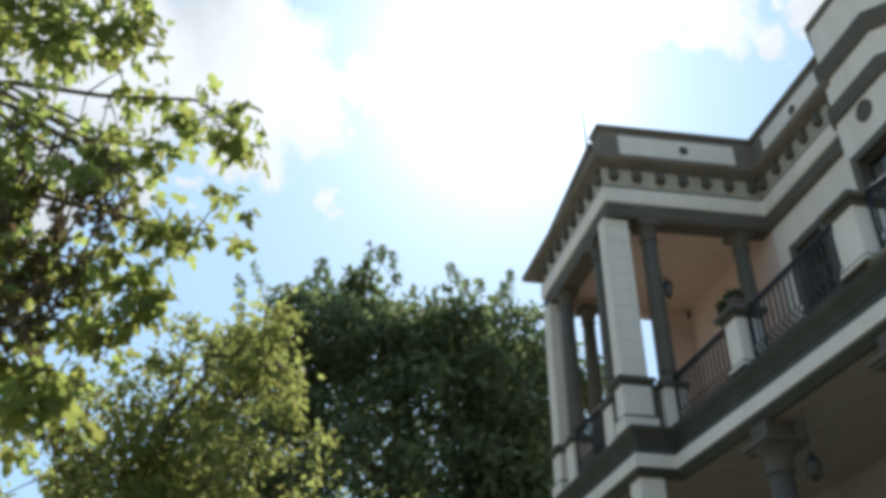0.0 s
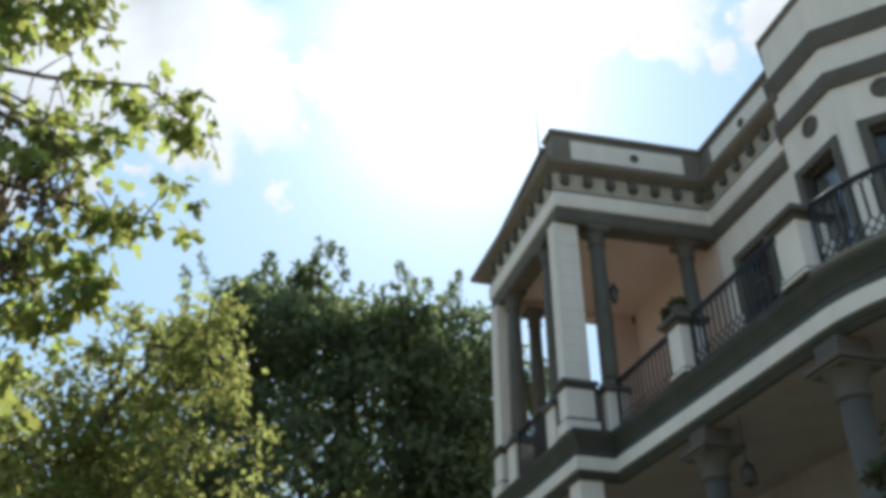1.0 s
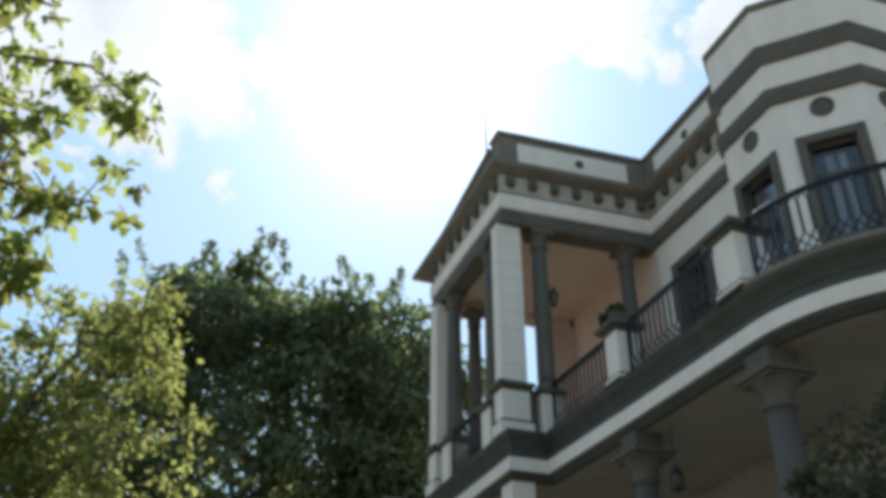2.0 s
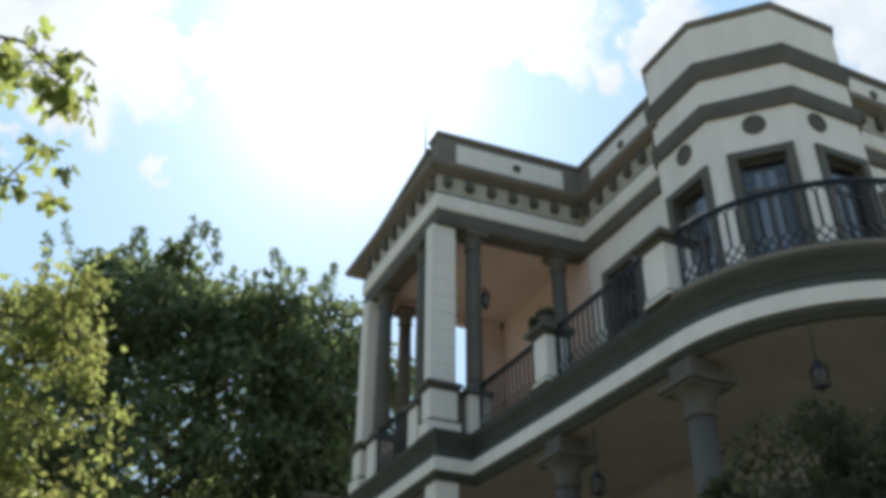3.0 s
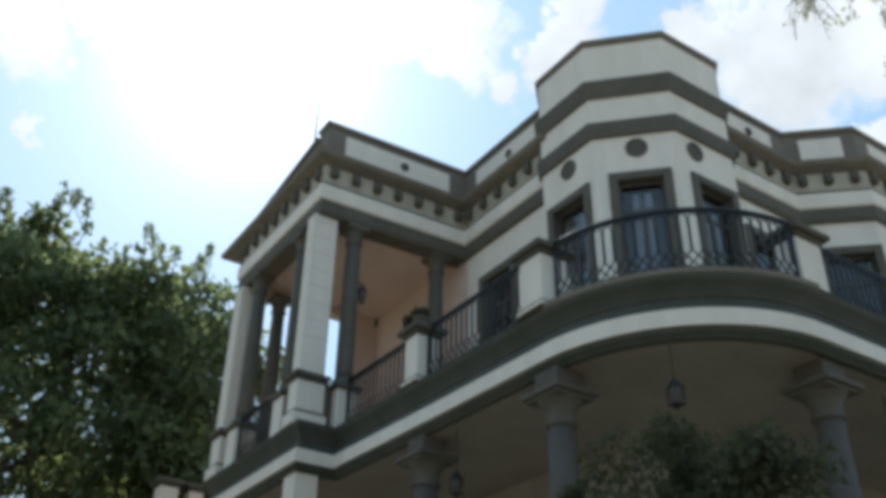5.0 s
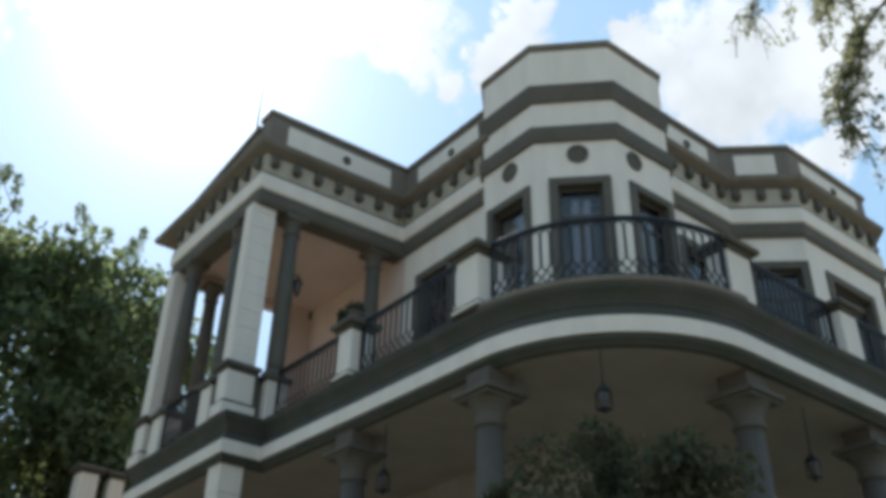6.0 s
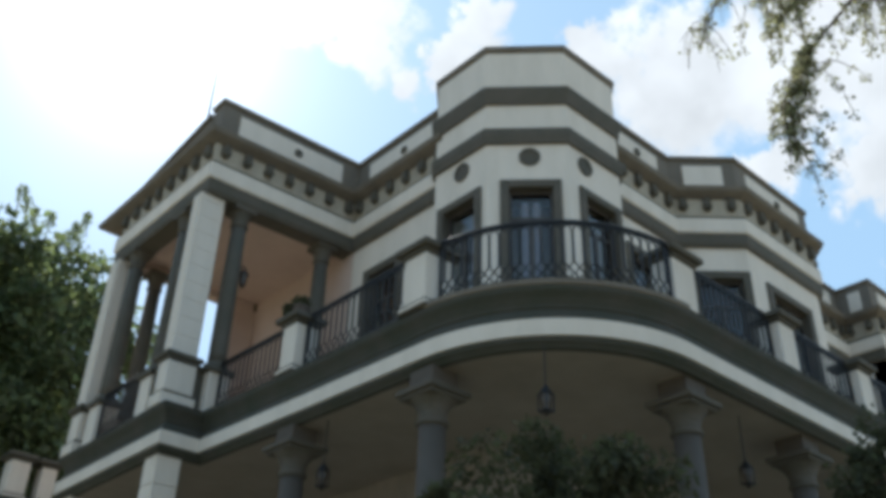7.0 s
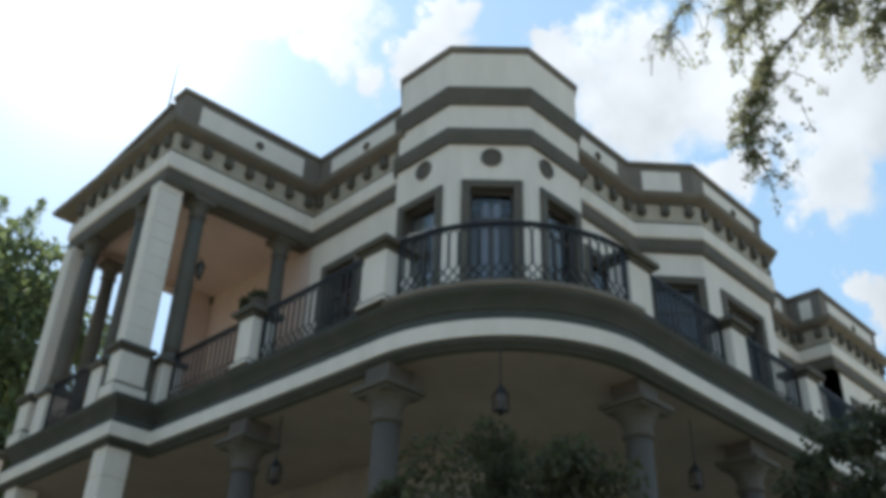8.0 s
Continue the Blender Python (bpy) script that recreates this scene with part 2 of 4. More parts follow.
def wall(p0, p1, z0, z1, holes=(), thick=0.3, ends=(0.0, 0.0)):
    """A straight wall with its face on the line and its body behind, pierced by (s0, s1, z0, z1)."""
    length = (Vector(p1) - Vector(p0)).length
    xs = sorted({-ends[0], length + ends[1], *(v for h in holes for v in h[:2])})
    zs = sorted({z0, z1, *(v for h in holes for v in h[2:])})
    bm = bmesh.new()
    for a, b in zip(xs, xs[1:]):
        for c, d in zip(zs, zs[1:]):
            if not any(h[0] <= (a + b) / 2 <= h[1] and h[2] <= (c + d) / 2 <= h[3] for h in holes):
                box(bm, a, b, 0, thick, c, d)
    bmesh.ops.remove_doubles(bm, verts=bm.verts, dist=1e-4)
    bm.faces.ensure_lookup_table()
    seen, inner = {}, []
    for f in bm.faces:
        seen.setdefault(tuple(round(v, 3) for v in f.calc_center_median()), []).append(f)
    for fs in seen.values():
        if len(fs) > 1:
            inner += fs
    bmesh.ops.delete(bm, geom=inner, context="FACES")
    bm.transform(along(p0, p1))
    return bm


def tube(points, r0, r1, n=7):
    bm = bmesh.new()
    pts = [Vector(p) for p in points]
    rings = []
    for i, p in enumerate(pts):
        d = (pts[min(i + 1, len(pts) - 1)] - pts[max(i - 1, 0)]).normalized()
        u = d.orthogonal().normalized()
        w = d.cross(u)
        r = r0 + (r1 - r0) * i / (len(pts) - 1)
        rings.append([bm.verts.new(p + (u * math.cos(2 * math.pi * k / n) + w * math.sin(2 * math.pi * k / n)) * r) for k in range(n)])
    for a, b in zip(rings, rings[1:]):
        best = min(range(n), key=lambda s: sum((a[k].co - b[(k + s) % n].co).length for k in range(n)))
        for k in range(n):
            bm.faces.new((a[k], a[(k + 1) % n], b[(k + 1 + best) % n], b[(k + best) % n]))
    bm.faces.new(rings[0][::-1])
    bm.faces.new(rings[-1])
    return bm


def merge(bm, other):
    me = bpy.data.meshes.new("tmp")
    other.to_mesh(me)
    other.free()
    bm.from_mesh(me)
    bpy.data.meshes.remove(me)
    return bm


# ---- plan of the house: the west front runs along x = 8.4, the south front along y = 7.74, the tower stands on the corner ----
WEST, SOUTH = 8.4, 7.74
TOWER = [(8.27, 9.58), (8.27, 8.38), (9.17, 7.46), (10.46, 7.46), (11.36, 8.38), (11.36, 9.58), (10.46, 10.5), (9.17, 10.5)]
LOGGIA = [(8.4, 15.6), (5.50, 15.6), (5.50, 12.14), (8.4, 12.0), (8.4, 9.45)]          # line of the entablature, west part
EAST = [(10.3, 7.74), (12.42, 7.74), (13.33, 6.90), (15.93, 6.90), (17.13, 8.10), (19.42, 8.10), (19.42, 7.32), (22.5, 7.32), (22.5, 15.6), (8.42, 15.6)]
ARC_C, ARC_R = (8.30, 7.36), 2.13
ARC_D = 2.20        # the curve bulges a little further southwards
ARC = [(ARC_C[0] - ARC_R * math.cos(a), ARC_C[1] - ARC_D * math.sin(a)) for a in (math.pi / 2 * i / 28 for i in range(29))]
EDGE = [(8.0, 15.6), (5.41, 15.6), (5.41, 11.98), (6.02, 11.98), (6.11, 9.6), *ARC, (19.0, 5.16), (19.0, 7.3)]  # edge of the balcony

# ---- ground ----
gbm = bmesh.new()
bmesh.ops.create_circle(gbm, cap_ends=True, radius=2500, segments=64)
tagged(part("ground", gbm, GROUND), "gravel and lawn of the garden round the house", "ground", kind="structure")
floor_outline = [(5.2, 16.2), (5.2, 11.8), (5.9, 11.8), *[(x - 0.15, y - 0.15) for x, y in ARC], (19.0, 5.0), (19.0, 16.2)]
tagged(part("pavement", slab(floor_outline, -0.1, 0.16), PAVING), "pale stone paving under the house's porch", "paving", kind="structure")

# ---- the house ----
house = thing("house", "two-storey white stucco villa with dark stone trim and corner tower", "house", (9, 9, 0))


def hpart(name, bm, mat, label="", smooth=False):
    ob = part(name, bm, mat, None, label, smooth)
    ob.parent = house
    ob.matrix_parent_inverse = house.matrix_world.inverted()
    return ob


def child(ob, parent):
    bpy.context.view_layer.update()
    ob.parent = parent
    ob.matrix_parent_inverse = parent.matrix_world.inverted()
    return ob


house.matrix_world = pose(9, 9, 0)
bpy.context.view_layer.update()


def window(p0, p1, s0, s1, z0, z1, door=False, surround=0.13):
    """Stone surround, wooden frame, sashes and panes set into a wall's opening."""
    m = along(p0, p1)

    def put(name, bm, mat, parent=None, label=""):
        bm.transform(m)
        ob = hpart(name, bm, mat, label)
        return child(ob, parent) if parent is not None else ob

    w = put("door" if door else "window", boxes(
        (s0, s0 + 0.06, 0.10, 0.18, z0, z1), (s1 - 0.06, s1, 0.10, 0.18, z0, z1),
        (s0 + 0.06, s1 - 0.06, 0.10, 0.18, z1 - 0.07, z1), (s0 + 0.06, s1 - 0.06, 0.10, 0.18, z0, z0 + 0.07)), WOOD, None, "dark wooden frame with glass panes")
    a = surround
    put("surround", boxes((s0 - a, s0 + 0.02, -0.05, 0.12, z0, z1 + a), (s1 - 0.02, s1 + a, -0.05, 0.12, z0, z1 + a),
                          (s0 + 0.02, s1 - 0.02, -0.05, 0.12, z1 - 0.02, z1 + a), bevel=0.012), TRIM, w, "dark stone surround")
    mid = (s0 + s1) / 2
    rail = z1 - 0.55
    put("sash", boxes((mid - 0.035, mid + 0.035, 0.115, 0.165, z0 + 0.07, rail), (s0 + 0.06, s1 - 0.06, 0.115, 0.165, rail, rail + 0.06)), WOOD, w)
    for a0, a1, b0, b1 in ((s0 + 0.06, mid - 0.035, z0 + 0.07, rail), (mid + 0.035, s1 - 0.06, z0 + 0.07, rail), (s0 + 0.06, s1 - 0.06, rail + 0.06, z1 - 0.07)):
        pane = put("pane", boxes((a0, a1, 0.135, 0.143, b0, b1)), GLASS, w)
        pane.visible_shadow = False
    return w


def curtain(p0, p1, s0, s1, z0, z1, w):
    """A pleated cloth hanging behind the panes."""
    bm = bmesh.new()
    n = max(6, int((s1 - s0) / 0.025))
    rows = [[bm.verts.new((s0 + (s1 - s0) * i / n, 0.26 + d + 0.02 * math.sin(i * 1.9) + 0.008 * math.sin(i * 0.7), z)) for i in range(n + 1)] for d in (0.0, 0.012) for z in (z0, z1)]
    for a, b in ((0, 1), (2, 3), (0, 2), (1, 3)):
        for i in range(n):
            bm.faces.new((rows[a][i], rows[a][i + 1], rows[b][i + 1], rows[b][i]))
    bm.faces.new((rows[0][0], rows[1][0], rows[3][0], rows[2][0]))
    bm.faces.new((rows[0][-1], rows[1][-1], rows[3][-1], rows[2][-1]))
    bm.transform(along(p0, p1))
    return child(hpart("curtain", bm, CURTAIN, "pale pleated curtain"), w)


UP0, UP1 = 6.60, 10.45        # upper walls
LW0, LW1 = 0.16, 5.98         # ground-floor walls


def upper(p0, p1, holes=(), mat=WHITE, surround=0.13, thick=0.3, label="", door=False):
    hpart("wall", wall(p0, p1, UP0, UP1 + 0.3, holes, thick), mat, label)
    for h in holes:
        window(p0, p1, *h, door=door, surround=surround)


# salmon wall of the loggia, west front with its door, south front with the canted bay
upper((WEST + 0.05, 15.58), (WEST + 0.05, 12.0), mat=PEACH, label="salmon plaster wall of the loggia")
upper((WEST + 0.05, 12.0), (WEST + 0.05, 9.3), ((0.52, 1.30, 6.72, 9.72),), door=True)
upper((10.3, SOUTH + 0.05), (12.44, SOUTH + 0.05), ((0.75, 1.55, 6.72, 9.78),))
upper((12.44, SOUTH + 0.05), (13.35, 6.95), ((0.30, 1.10, 6.72, 9.82),))
upper((13.35, 6.95), (15.83, 6.95), ((0.62, 1.90, 6.72, 9.82),))
upper((15.83, 6.95), (17.03, 8.15), ((0.25, 1.0, 6.72, 9.82),))
upper((17.03, 8.15), (19.47, 8.15), ((0.9, 1.8, 6.72, 9.82),))
upper((19.47, 8.15), (19.47, 7.37))
upper((19.47, 7.37), (22.45, 7.37), ((0.75, 1.85, 6.72, 9.82),))
upper((22.45, 7.37), (22.45, 15.58))
upper((22.45, 15.58), (WEST + 0.36, 15.58))
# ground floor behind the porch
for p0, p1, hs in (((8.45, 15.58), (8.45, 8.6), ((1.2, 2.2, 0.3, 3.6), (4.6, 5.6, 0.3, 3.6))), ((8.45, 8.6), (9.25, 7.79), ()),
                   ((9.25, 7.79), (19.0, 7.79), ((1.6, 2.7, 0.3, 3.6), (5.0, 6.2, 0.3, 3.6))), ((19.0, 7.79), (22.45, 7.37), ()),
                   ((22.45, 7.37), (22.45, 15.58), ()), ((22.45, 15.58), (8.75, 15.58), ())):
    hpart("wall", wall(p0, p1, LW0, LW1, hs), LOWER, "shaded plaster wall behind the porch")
    for h in hs:
        window(p0, p1, *h, door=True)

# tower: eight walls with windows on three, round vents, two dark string courses, stepped parapet
for i in range(8):
    p0, p1 = TOWER[i], TOWER[(i + 1) % 8]
    ln = (Vector(p1) - Vector(p0)).length
    if i == 0:
        hs = ((0.22, 0.98, 6.72, 9.92),)
    elif i == 1:
        hs = ((0.33, 1.04, 6.72, 9.97),)
    elif i == 2:
        hs = ((0.33, 1.10, 6.72, 9.97),)
    else:
        hs = ()
    hpart("tower_wall", wall(p0, p1, UP0, 12.74, hs, 0.2), WHITE)
    for h in hs:
        win = window(p0, p1, *h, surround=0.12)
        for u0, u1 in (((0.5, 0.95),), ((0.3, 0.46), (0.54, 0.7)), ((0.05, 0.4),))[i]:
            curtain(p0, p1, h[0] + (h[1] - h[0]) * u0, h[0] + (h[1] - h[0]) * u1, h[2] + 0.1, h[3] - 0.12, win)
    if i < 3:
        d = (Vector(p1) - Vector(p0)).normalized()
        c = Vector(p0) + d * (ln * (0.54 if i == 0 else 0.5 if i == 1 else 0.30 if i == 2 else 0.5))
        if i == 1:
            c = Vector(p0) + d * 0.68
        vent = lathe([(0.17, 0.0), (0.17, 0.03), (0.13, 0.035), (0.12, 0.015), (0.02, 0.012)], 24)
        vent.transform(Matrix.Translation((c.x, c.y, 10.54)) @ along((0, 0), (d.x, d.y)) @ pose(0, 0, 0, 90, 0, 0))
        hpart("vent", vent, TRIM, "round dark stone vent")
hpart("string_course", sweep(TOWER, [(-0.05, 10.79), (0.05, 10.79), (0.08, 10.95), (0.08, 11.07), (-0.05, 11.09)], True), TRIM, "dark stone string course")
hpart("string_course", sweep(TOWER, [(-0.05, 11.60), (0.04, 11.60), (0.07, 11.72), (0.10, 11.86), (0.10, 11.92), (-0.05, 11.94)], True), TRIM, "dark stone string course")
hpart("coping", sweep(TOWER, [(-0.25, 12.74), (0.0, 12.74), (0.05, 12.80), (0.05, 12.87), (-0.25, 12.90)], True), GREY, "grey stone coping of the tower")
hpart("tower_roof", slab([(x * 0.98 + 9.8 * 0.02, y * 0.98 + 8.98 * 0.02) for x, y in TOWER], 12.3, 12.4), ROOFING)


# a dark scrolled corbel, shared by all
cb = lathe([(0.082, 0.0), (0.088, 0.05), (0.072, 0.09), (0.04, 0.11)], 12)
cb.transform(pose(0, 0, 0, 90, 0, 0))
merge(cb, boxes((-0.065, 0.065, -0.08, 0.0, 0.05, 0.17)))
CORBEL = bpy.data.meshes.new("corbel")
cb.to_mesh(CORBEL)
cb.free()

# entablature of the two fronts
for run in (LOGGIA, EAST):
    hpart("architrave", sweep(run[1:] if run is LOGGIA else run, [(-0.35, 10.43), (0.0, 10.43), (0.03, 10.50), (0.03, 10.70), (-0.35, 10.70)]), TRIM, "dark stone architrave")
    hpart("fascia", sweep(run, [(-0.35, 10.702), (0.04, 10.702), (0.06, 10.73), (0.06, 11.0), (-0.35, 11.0)]), WHITE, "white stucco band")
    hpart("frieze", sweep(run, [(-0.35, 11.002), (-0.02, 11.002), (0.0, 11.45), (-0.35, 11.45)]), CREAM, "weathered cream frieze")
    hpart("frieze_bead", sweep(run, [(-0.1, 11.003), (0.035, 11.003), (0.045, 11.05), (-0.1, 11.06)]), TRIM)
    hpart("cornice", sweep([(8.4, 16.2), (5.50, 16.2), *run[2:]] if run is LOGGIA else run, [(-0.35, 11.452), (0.02, 11.452), (0.10, 11.49), (0.19, 11.54), (0.22, 11.62), (0.0, 11.67), (-0.35, 11.67)]), GREY, "grey stone cornice")
    run = [(5.50, 12.52), *run[2:]] if run is LOGGIA else run
    hpart("parapet", sweep(run, [(-0.25, 11.672), (-0.02, 11.672), (-0.02, 12.33), (-0.25, 12.33)]), GREY, "grey stone parapet")
    hpart("coping", sweep(run, [(-0.3, 12.332), (0.0, 12.332), (0.03, 12.36), (0.03, 12.42), (-0.3, 12.44)]), GREY, "grey stone coping")
    # white panels with small vents in the parapet
    for p0, p1 in zip(run, run[1:]):
        m = along(p0, p1)
        ln = (Vector(p1) - Vector(p0)).length
        if ln > 0.7:
            a = 0.36 if ln > 1.5 else 0.25
            pb = boxes((a, ln - a, -0.005, 0.06, 11.74, 12.22), bevel=0.008)
            pb.transform(m)
            hpart("panel", pb, WHITE, "white stucco parapet panel")
            if ln > 1.8:
                v = lathe([(0.085, 0.0), (0.085, 0.02), (0.06, 0.03), (0.05, 0.01), (0.01, 0.01)], 16)
                v.transform(m @ Matrix.Translation((ln * 0.54, -0.007, 12.0)) @ pose(0, 0, 0, 90, 0, 0))
                hpart("vent", v, TRIM, "small round dark vent")
# dark corbels under the cornice
for run in (LOGGIA, EAST):
    for p0, p1 in zip(run, run[1:]):
        m = along(p0, p1)
        ln = (Vector(p1) - Vector(p0)).length
        if ln < 0.6 or p0[0] > 22:
            continue
        n = max(1, round((ln - 0.36) / 0.42))
        for k in range(n + 1):
            ob = obj("corbel", CORBEL, TRIM)
            ob.matrix_world = m @ Matrix.Translation((0.18 + (ln - 0.36) * k / n, 0, 11.27))
            child(ob, house)
# the loggia's west parapet slopes down away from the corner
rake = bmesh.new()
for sgn, dz, y0, y1 in ((0, 0.0, 0.0, 0.25), (1, 0.09, -0.05, 0.3)):
    base = (lambda u: 11.672) if not sgn else (lambda u: 11.69 + 0.136 * u)
    top = (lambda u: 11.69 + 0.136 * u) if not sgn else (lambda u: 11.69 + 0.136 * u + dz)
    v = [rake.verts.new((u, y, z)) for u in (0.0, 3.72) for y in (y0, y1) for z in (base(u), top(u))]
    for q in ((0, 1, 3, 2), (4, 6, 7, 5), (0, 4, 5, 1), (2, 3, 7, 6), (1, 5, 7, 3), (0, 2, 6, 4)):
        rake.faces.new([v[k] for k in q])
rake.transform(along((5.50, 16.24), (5.50, 12.52)))
hpart("raked_parapet", rake, GREY, "grey stone parapet sloping down")
hpart("eave", boxes((5.62, 8.4, 15.2, 15.95, 11.47, 11.66)), GREY, "grey stone eave of the loggia roof")
hpart("wall", boxes((7.9, 8.44, 15.3, 15.578, 6.66, 10.449)), PEACH, "salmon plaster wall of the loggia")
hpart("lintel", boxes((5.76, 8.4, 15.3, 15.58, 10.45, 10.702)), PEACH, "salmon plaster lintel")
# block closing the gap between pier and column pedestal
hpart("gap_block", boxes((5.89, 6.07, 12.28, 12.42, 6.69, 7.46)), TRIM, "dark stone block added in the gap beside the loggia pier")
# added block: stands in for the dark gap, hides the pedestal's lit face
hpart("gap_block", boxes((5.54, 5.80, 12.475, 12.876, 6.657, 7.36)), TRIM, "dark stone block added in the gap beside the loggia pier")
hpart("loggia_ceiling", slab([(5.5, 15.5), (5.5, 12.12), (8.5, 12.12), (8.5, 15.5)], 10.60, 10.70), PEACH, "salmon plaster ceiling of the loggia")
hpart("roof", slab([(5.5, 15.5), (5.5, 12.1), (8.5, 12.1), (8.5, 8.9), (9.3, 8.0), (12.3, 8.0), (13.4, 7.1), (15.7, 7.1), (16.9, 8.3), (19.6, 8.3), (19.6, 7.6), (22.4, 7.6), (22.4, 15.5)], 11.5, 11.62), ROOFING)

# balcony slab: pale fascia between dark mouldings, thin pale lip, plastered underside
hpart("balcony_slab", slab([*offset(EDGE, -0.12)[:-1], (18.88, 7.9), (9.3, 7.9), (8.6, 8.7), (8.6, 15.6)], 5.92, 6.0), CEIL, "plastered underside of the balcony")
hpart("balcony_floor", slab([*offset(EDGE, -0.06)[:-1], (18.9, 7.9), (9.3, 7.9), (8.6, 8.7), (8.6, 15.5)], 6.58, 6.66), PAVING, "paved balcony floor")
# the mouldings below and above the white band carry shade in their colour
hpart("fascia_moulding", sweep(EDGE, [(-0.17, 5.915), (-0.10, 5.915), (-0.07, 5.95), (-0.03, 5.98), (-0.03, 6.03), (-0.17, 6.03)]), MOSS_SHADE, "mossy stone moulding, darkened to stand for shade")
hpart("fascia", sweep(EDGE, [(-0.3, 6.032), (0.0, 6.032), (0.0, 6.225), (-0.3, 6.225)]), WHITE, "white stucco band round the balcony")
hpart("balcony_moulding", sweep(EDGE, [(-0.3, 6.227), (-0.03, 6.227), (-0.05, 6.30), (-0.09, 6.38), (-0.07, 6.40), (-0.07, 6.43), (-0.03, 6.50), (0.02, 6.56), (0.03, 6.58), (0.03, 6.62), (-0.3, 6.62)]), MOSS_SHADE, "mossy moulded stone edge of the balcony, darkened to stand for shade")
LIP = [(-0.2, 6.66), (-0.2, 6.622), (0.035, 6.622), (0.05, 6.64), (0.05, 6.69), (0.02, 6.70), (-0.2, 6.70)]
cut = EDGE.index(ARC[0])
LOW_LIP = [(-0.2, 6.655), (-0.2, 6.622), (0.035, 6.622), (0.04, 6.63), (0.03, 6.645), (-0.03, 6.657)]
hpart("balcony_lip", sweep(EDGE[:cut + 2], LOW_LIP), MOSS_SHADE, "mossy stone lip in the shade-darkened colour")
hpart("balcony_lip", sweep(EDGE[cut + 1:cut + 29], LIP), GREY, "worn pale stone lip of the curve")
hpart("balcony_lip", sweep(EDGE[cut + 28:], LOW_LIP), MOSS_SHADE, "mossy stone lip in the shade-darkened colour")

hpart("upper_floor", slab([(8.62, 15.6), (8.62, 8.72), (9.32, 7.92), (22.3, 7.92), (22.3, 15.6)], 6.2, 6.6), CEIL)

# ---- pedestals on the balcony's edge ----


def pedestal(x, y, w=0.36, d=0.34, turn=0.0, z=6.655):
    """A white block on a stepped foot, under a dark projecting cap."""
    t = thing("pedestal", "white stucco pedestal with dark stone cap on the balcony edge", "pedestal", (x, y, z), "balcony pedestals", turn=turn)
    part("foot", boxes((-w / 2 - 0.05, w / 2 + 0.05, -d / 2 - 0.05, d / 2 + 0.05, 0, 0.03), bevel=0.01), TRIM, t, "dark stone foot")
    part("plinth", boxes((-w / 2 - 0.04, w / 2 + 0.04, -d / 2 - 0.04, d / 2 + 0.04, 0.03, 0.085), bevel=0.012), WHITE, t)
    part("plinth_moulding", boxes((-w / 2 - 0.025, w / 2 + 0.025, -d / 2 - 0.025, d / 2 + 0.025, 0.085, 0.115), bevel=0.01), TRIM, t, "dark stone moulding")
    part("block", boxes((-w / 2, w / 2, -d / 2, d / 2, 0.115, 0.745), bevel=0.012), WHITE, t)
    part("cap", boxes((-w / 2 - 0.04, w / 2 + 0.04, -d / 2 - 0.04, d / 2 + 0.04, 0.745, 0.80), (-w / 2 - 0.10, w / 2 + 0.10, -d / 2 - 0.10, d / 2 + 0.10, 0.80, 0.885), bevel=0.018), TRIM, t, "dark stone cap")
    return t


pedestal(6.36, 7.42, 0.46, 0.40)
pedestal(6.28, 10.02, 0.36, 0.32)
for x, w in ((8.50, 0.44), (10.83, 0.38), (12.98, 0.36), (15.2, 0.36), (17.4, 0.36)):
    pedestal(x, 5.42, w, 0.32)

# ---- wrought-iron railings ----
CELL = 0.116


def bent_bar(sign):
    """A bent iron bar: pointed head, straight shank, zigzag foot; two of them make one lozenge cell."""
    h, r = CELL / 2 * sign, 0.012
    x = 0.006 * sign
    bm = tube([(h, 0, 0.785), (x, 0, 0.715), (x, 0, 0.29), (h, 0, 0.215), (x, 0, 0.14), (h, 0, 0.07)], r, r, 5)
    me = bpy.data.meshes.new("baluster")
    bm.to_mesh(me)
    bm.free()
    return me


CELL_MESHES = [bent_bar(-1), bent_bar(1)]


def railing(path, label="black wrought-iron railing with lozenge pattern on the balcony"):
    """Rails along a plan line, and bars at even steps between them."""
    t = thing("balcony_railing", label, "railing", (path[0][0], path[0][1], 6.70), "balcony railings")
    o = Vector((path[0][0], path[0][1]))
    local = [Vector(p) - o for p in path]
    part("handrail", sweep(local, [(-0.022, 0.805), (0.022, 0.805), (0.026, 0.825), (0.016, 0.84), (-0.016, 0.84), (-0.026, 0.825)]), IRON, t)
    part("top_rail", sweep(local, [(-0.012, 0.775), (0.012, 0.775), (0.012, 0.795), (-0.012, 0.795)]), IRON, t)
    part("bottom_rail", sweep(local, [(-0.015, 0.05), (0.015, 0.05), (0.015, 0.075), (-0.015, 0.075)]), IRON, t)
    steps = [(b - a).length for a, b in zip(local, local[1:])]
    total = sum(steps)
    n = max(1, int(total / CELL))
    for k in range(n):
        s = total * (k + 0.5) / n
        i = 0
        while i < len(steps) - 1 and s > steps[i]:
            s -= steps[i]
            i += 1
        d = (local[i + 1] - local[i]).normalized()
        p = local[i] + d * s
        for me in CELL_MESHES:
            ob = obj("baluster", me, IRON, t)
            ob.matrix_basis = pose(p.x, p.y, 0, 0, 0, math.degrees(math.atan2(d.y, d.x)))
    for end in (local[0], local[-1]):
        part("end_post", boxes((end.x - 0.015, end.x + 0.015, end.y - 0.015, end.y + 0.015, -0.045, 0.8)), IRON, t)
    return t


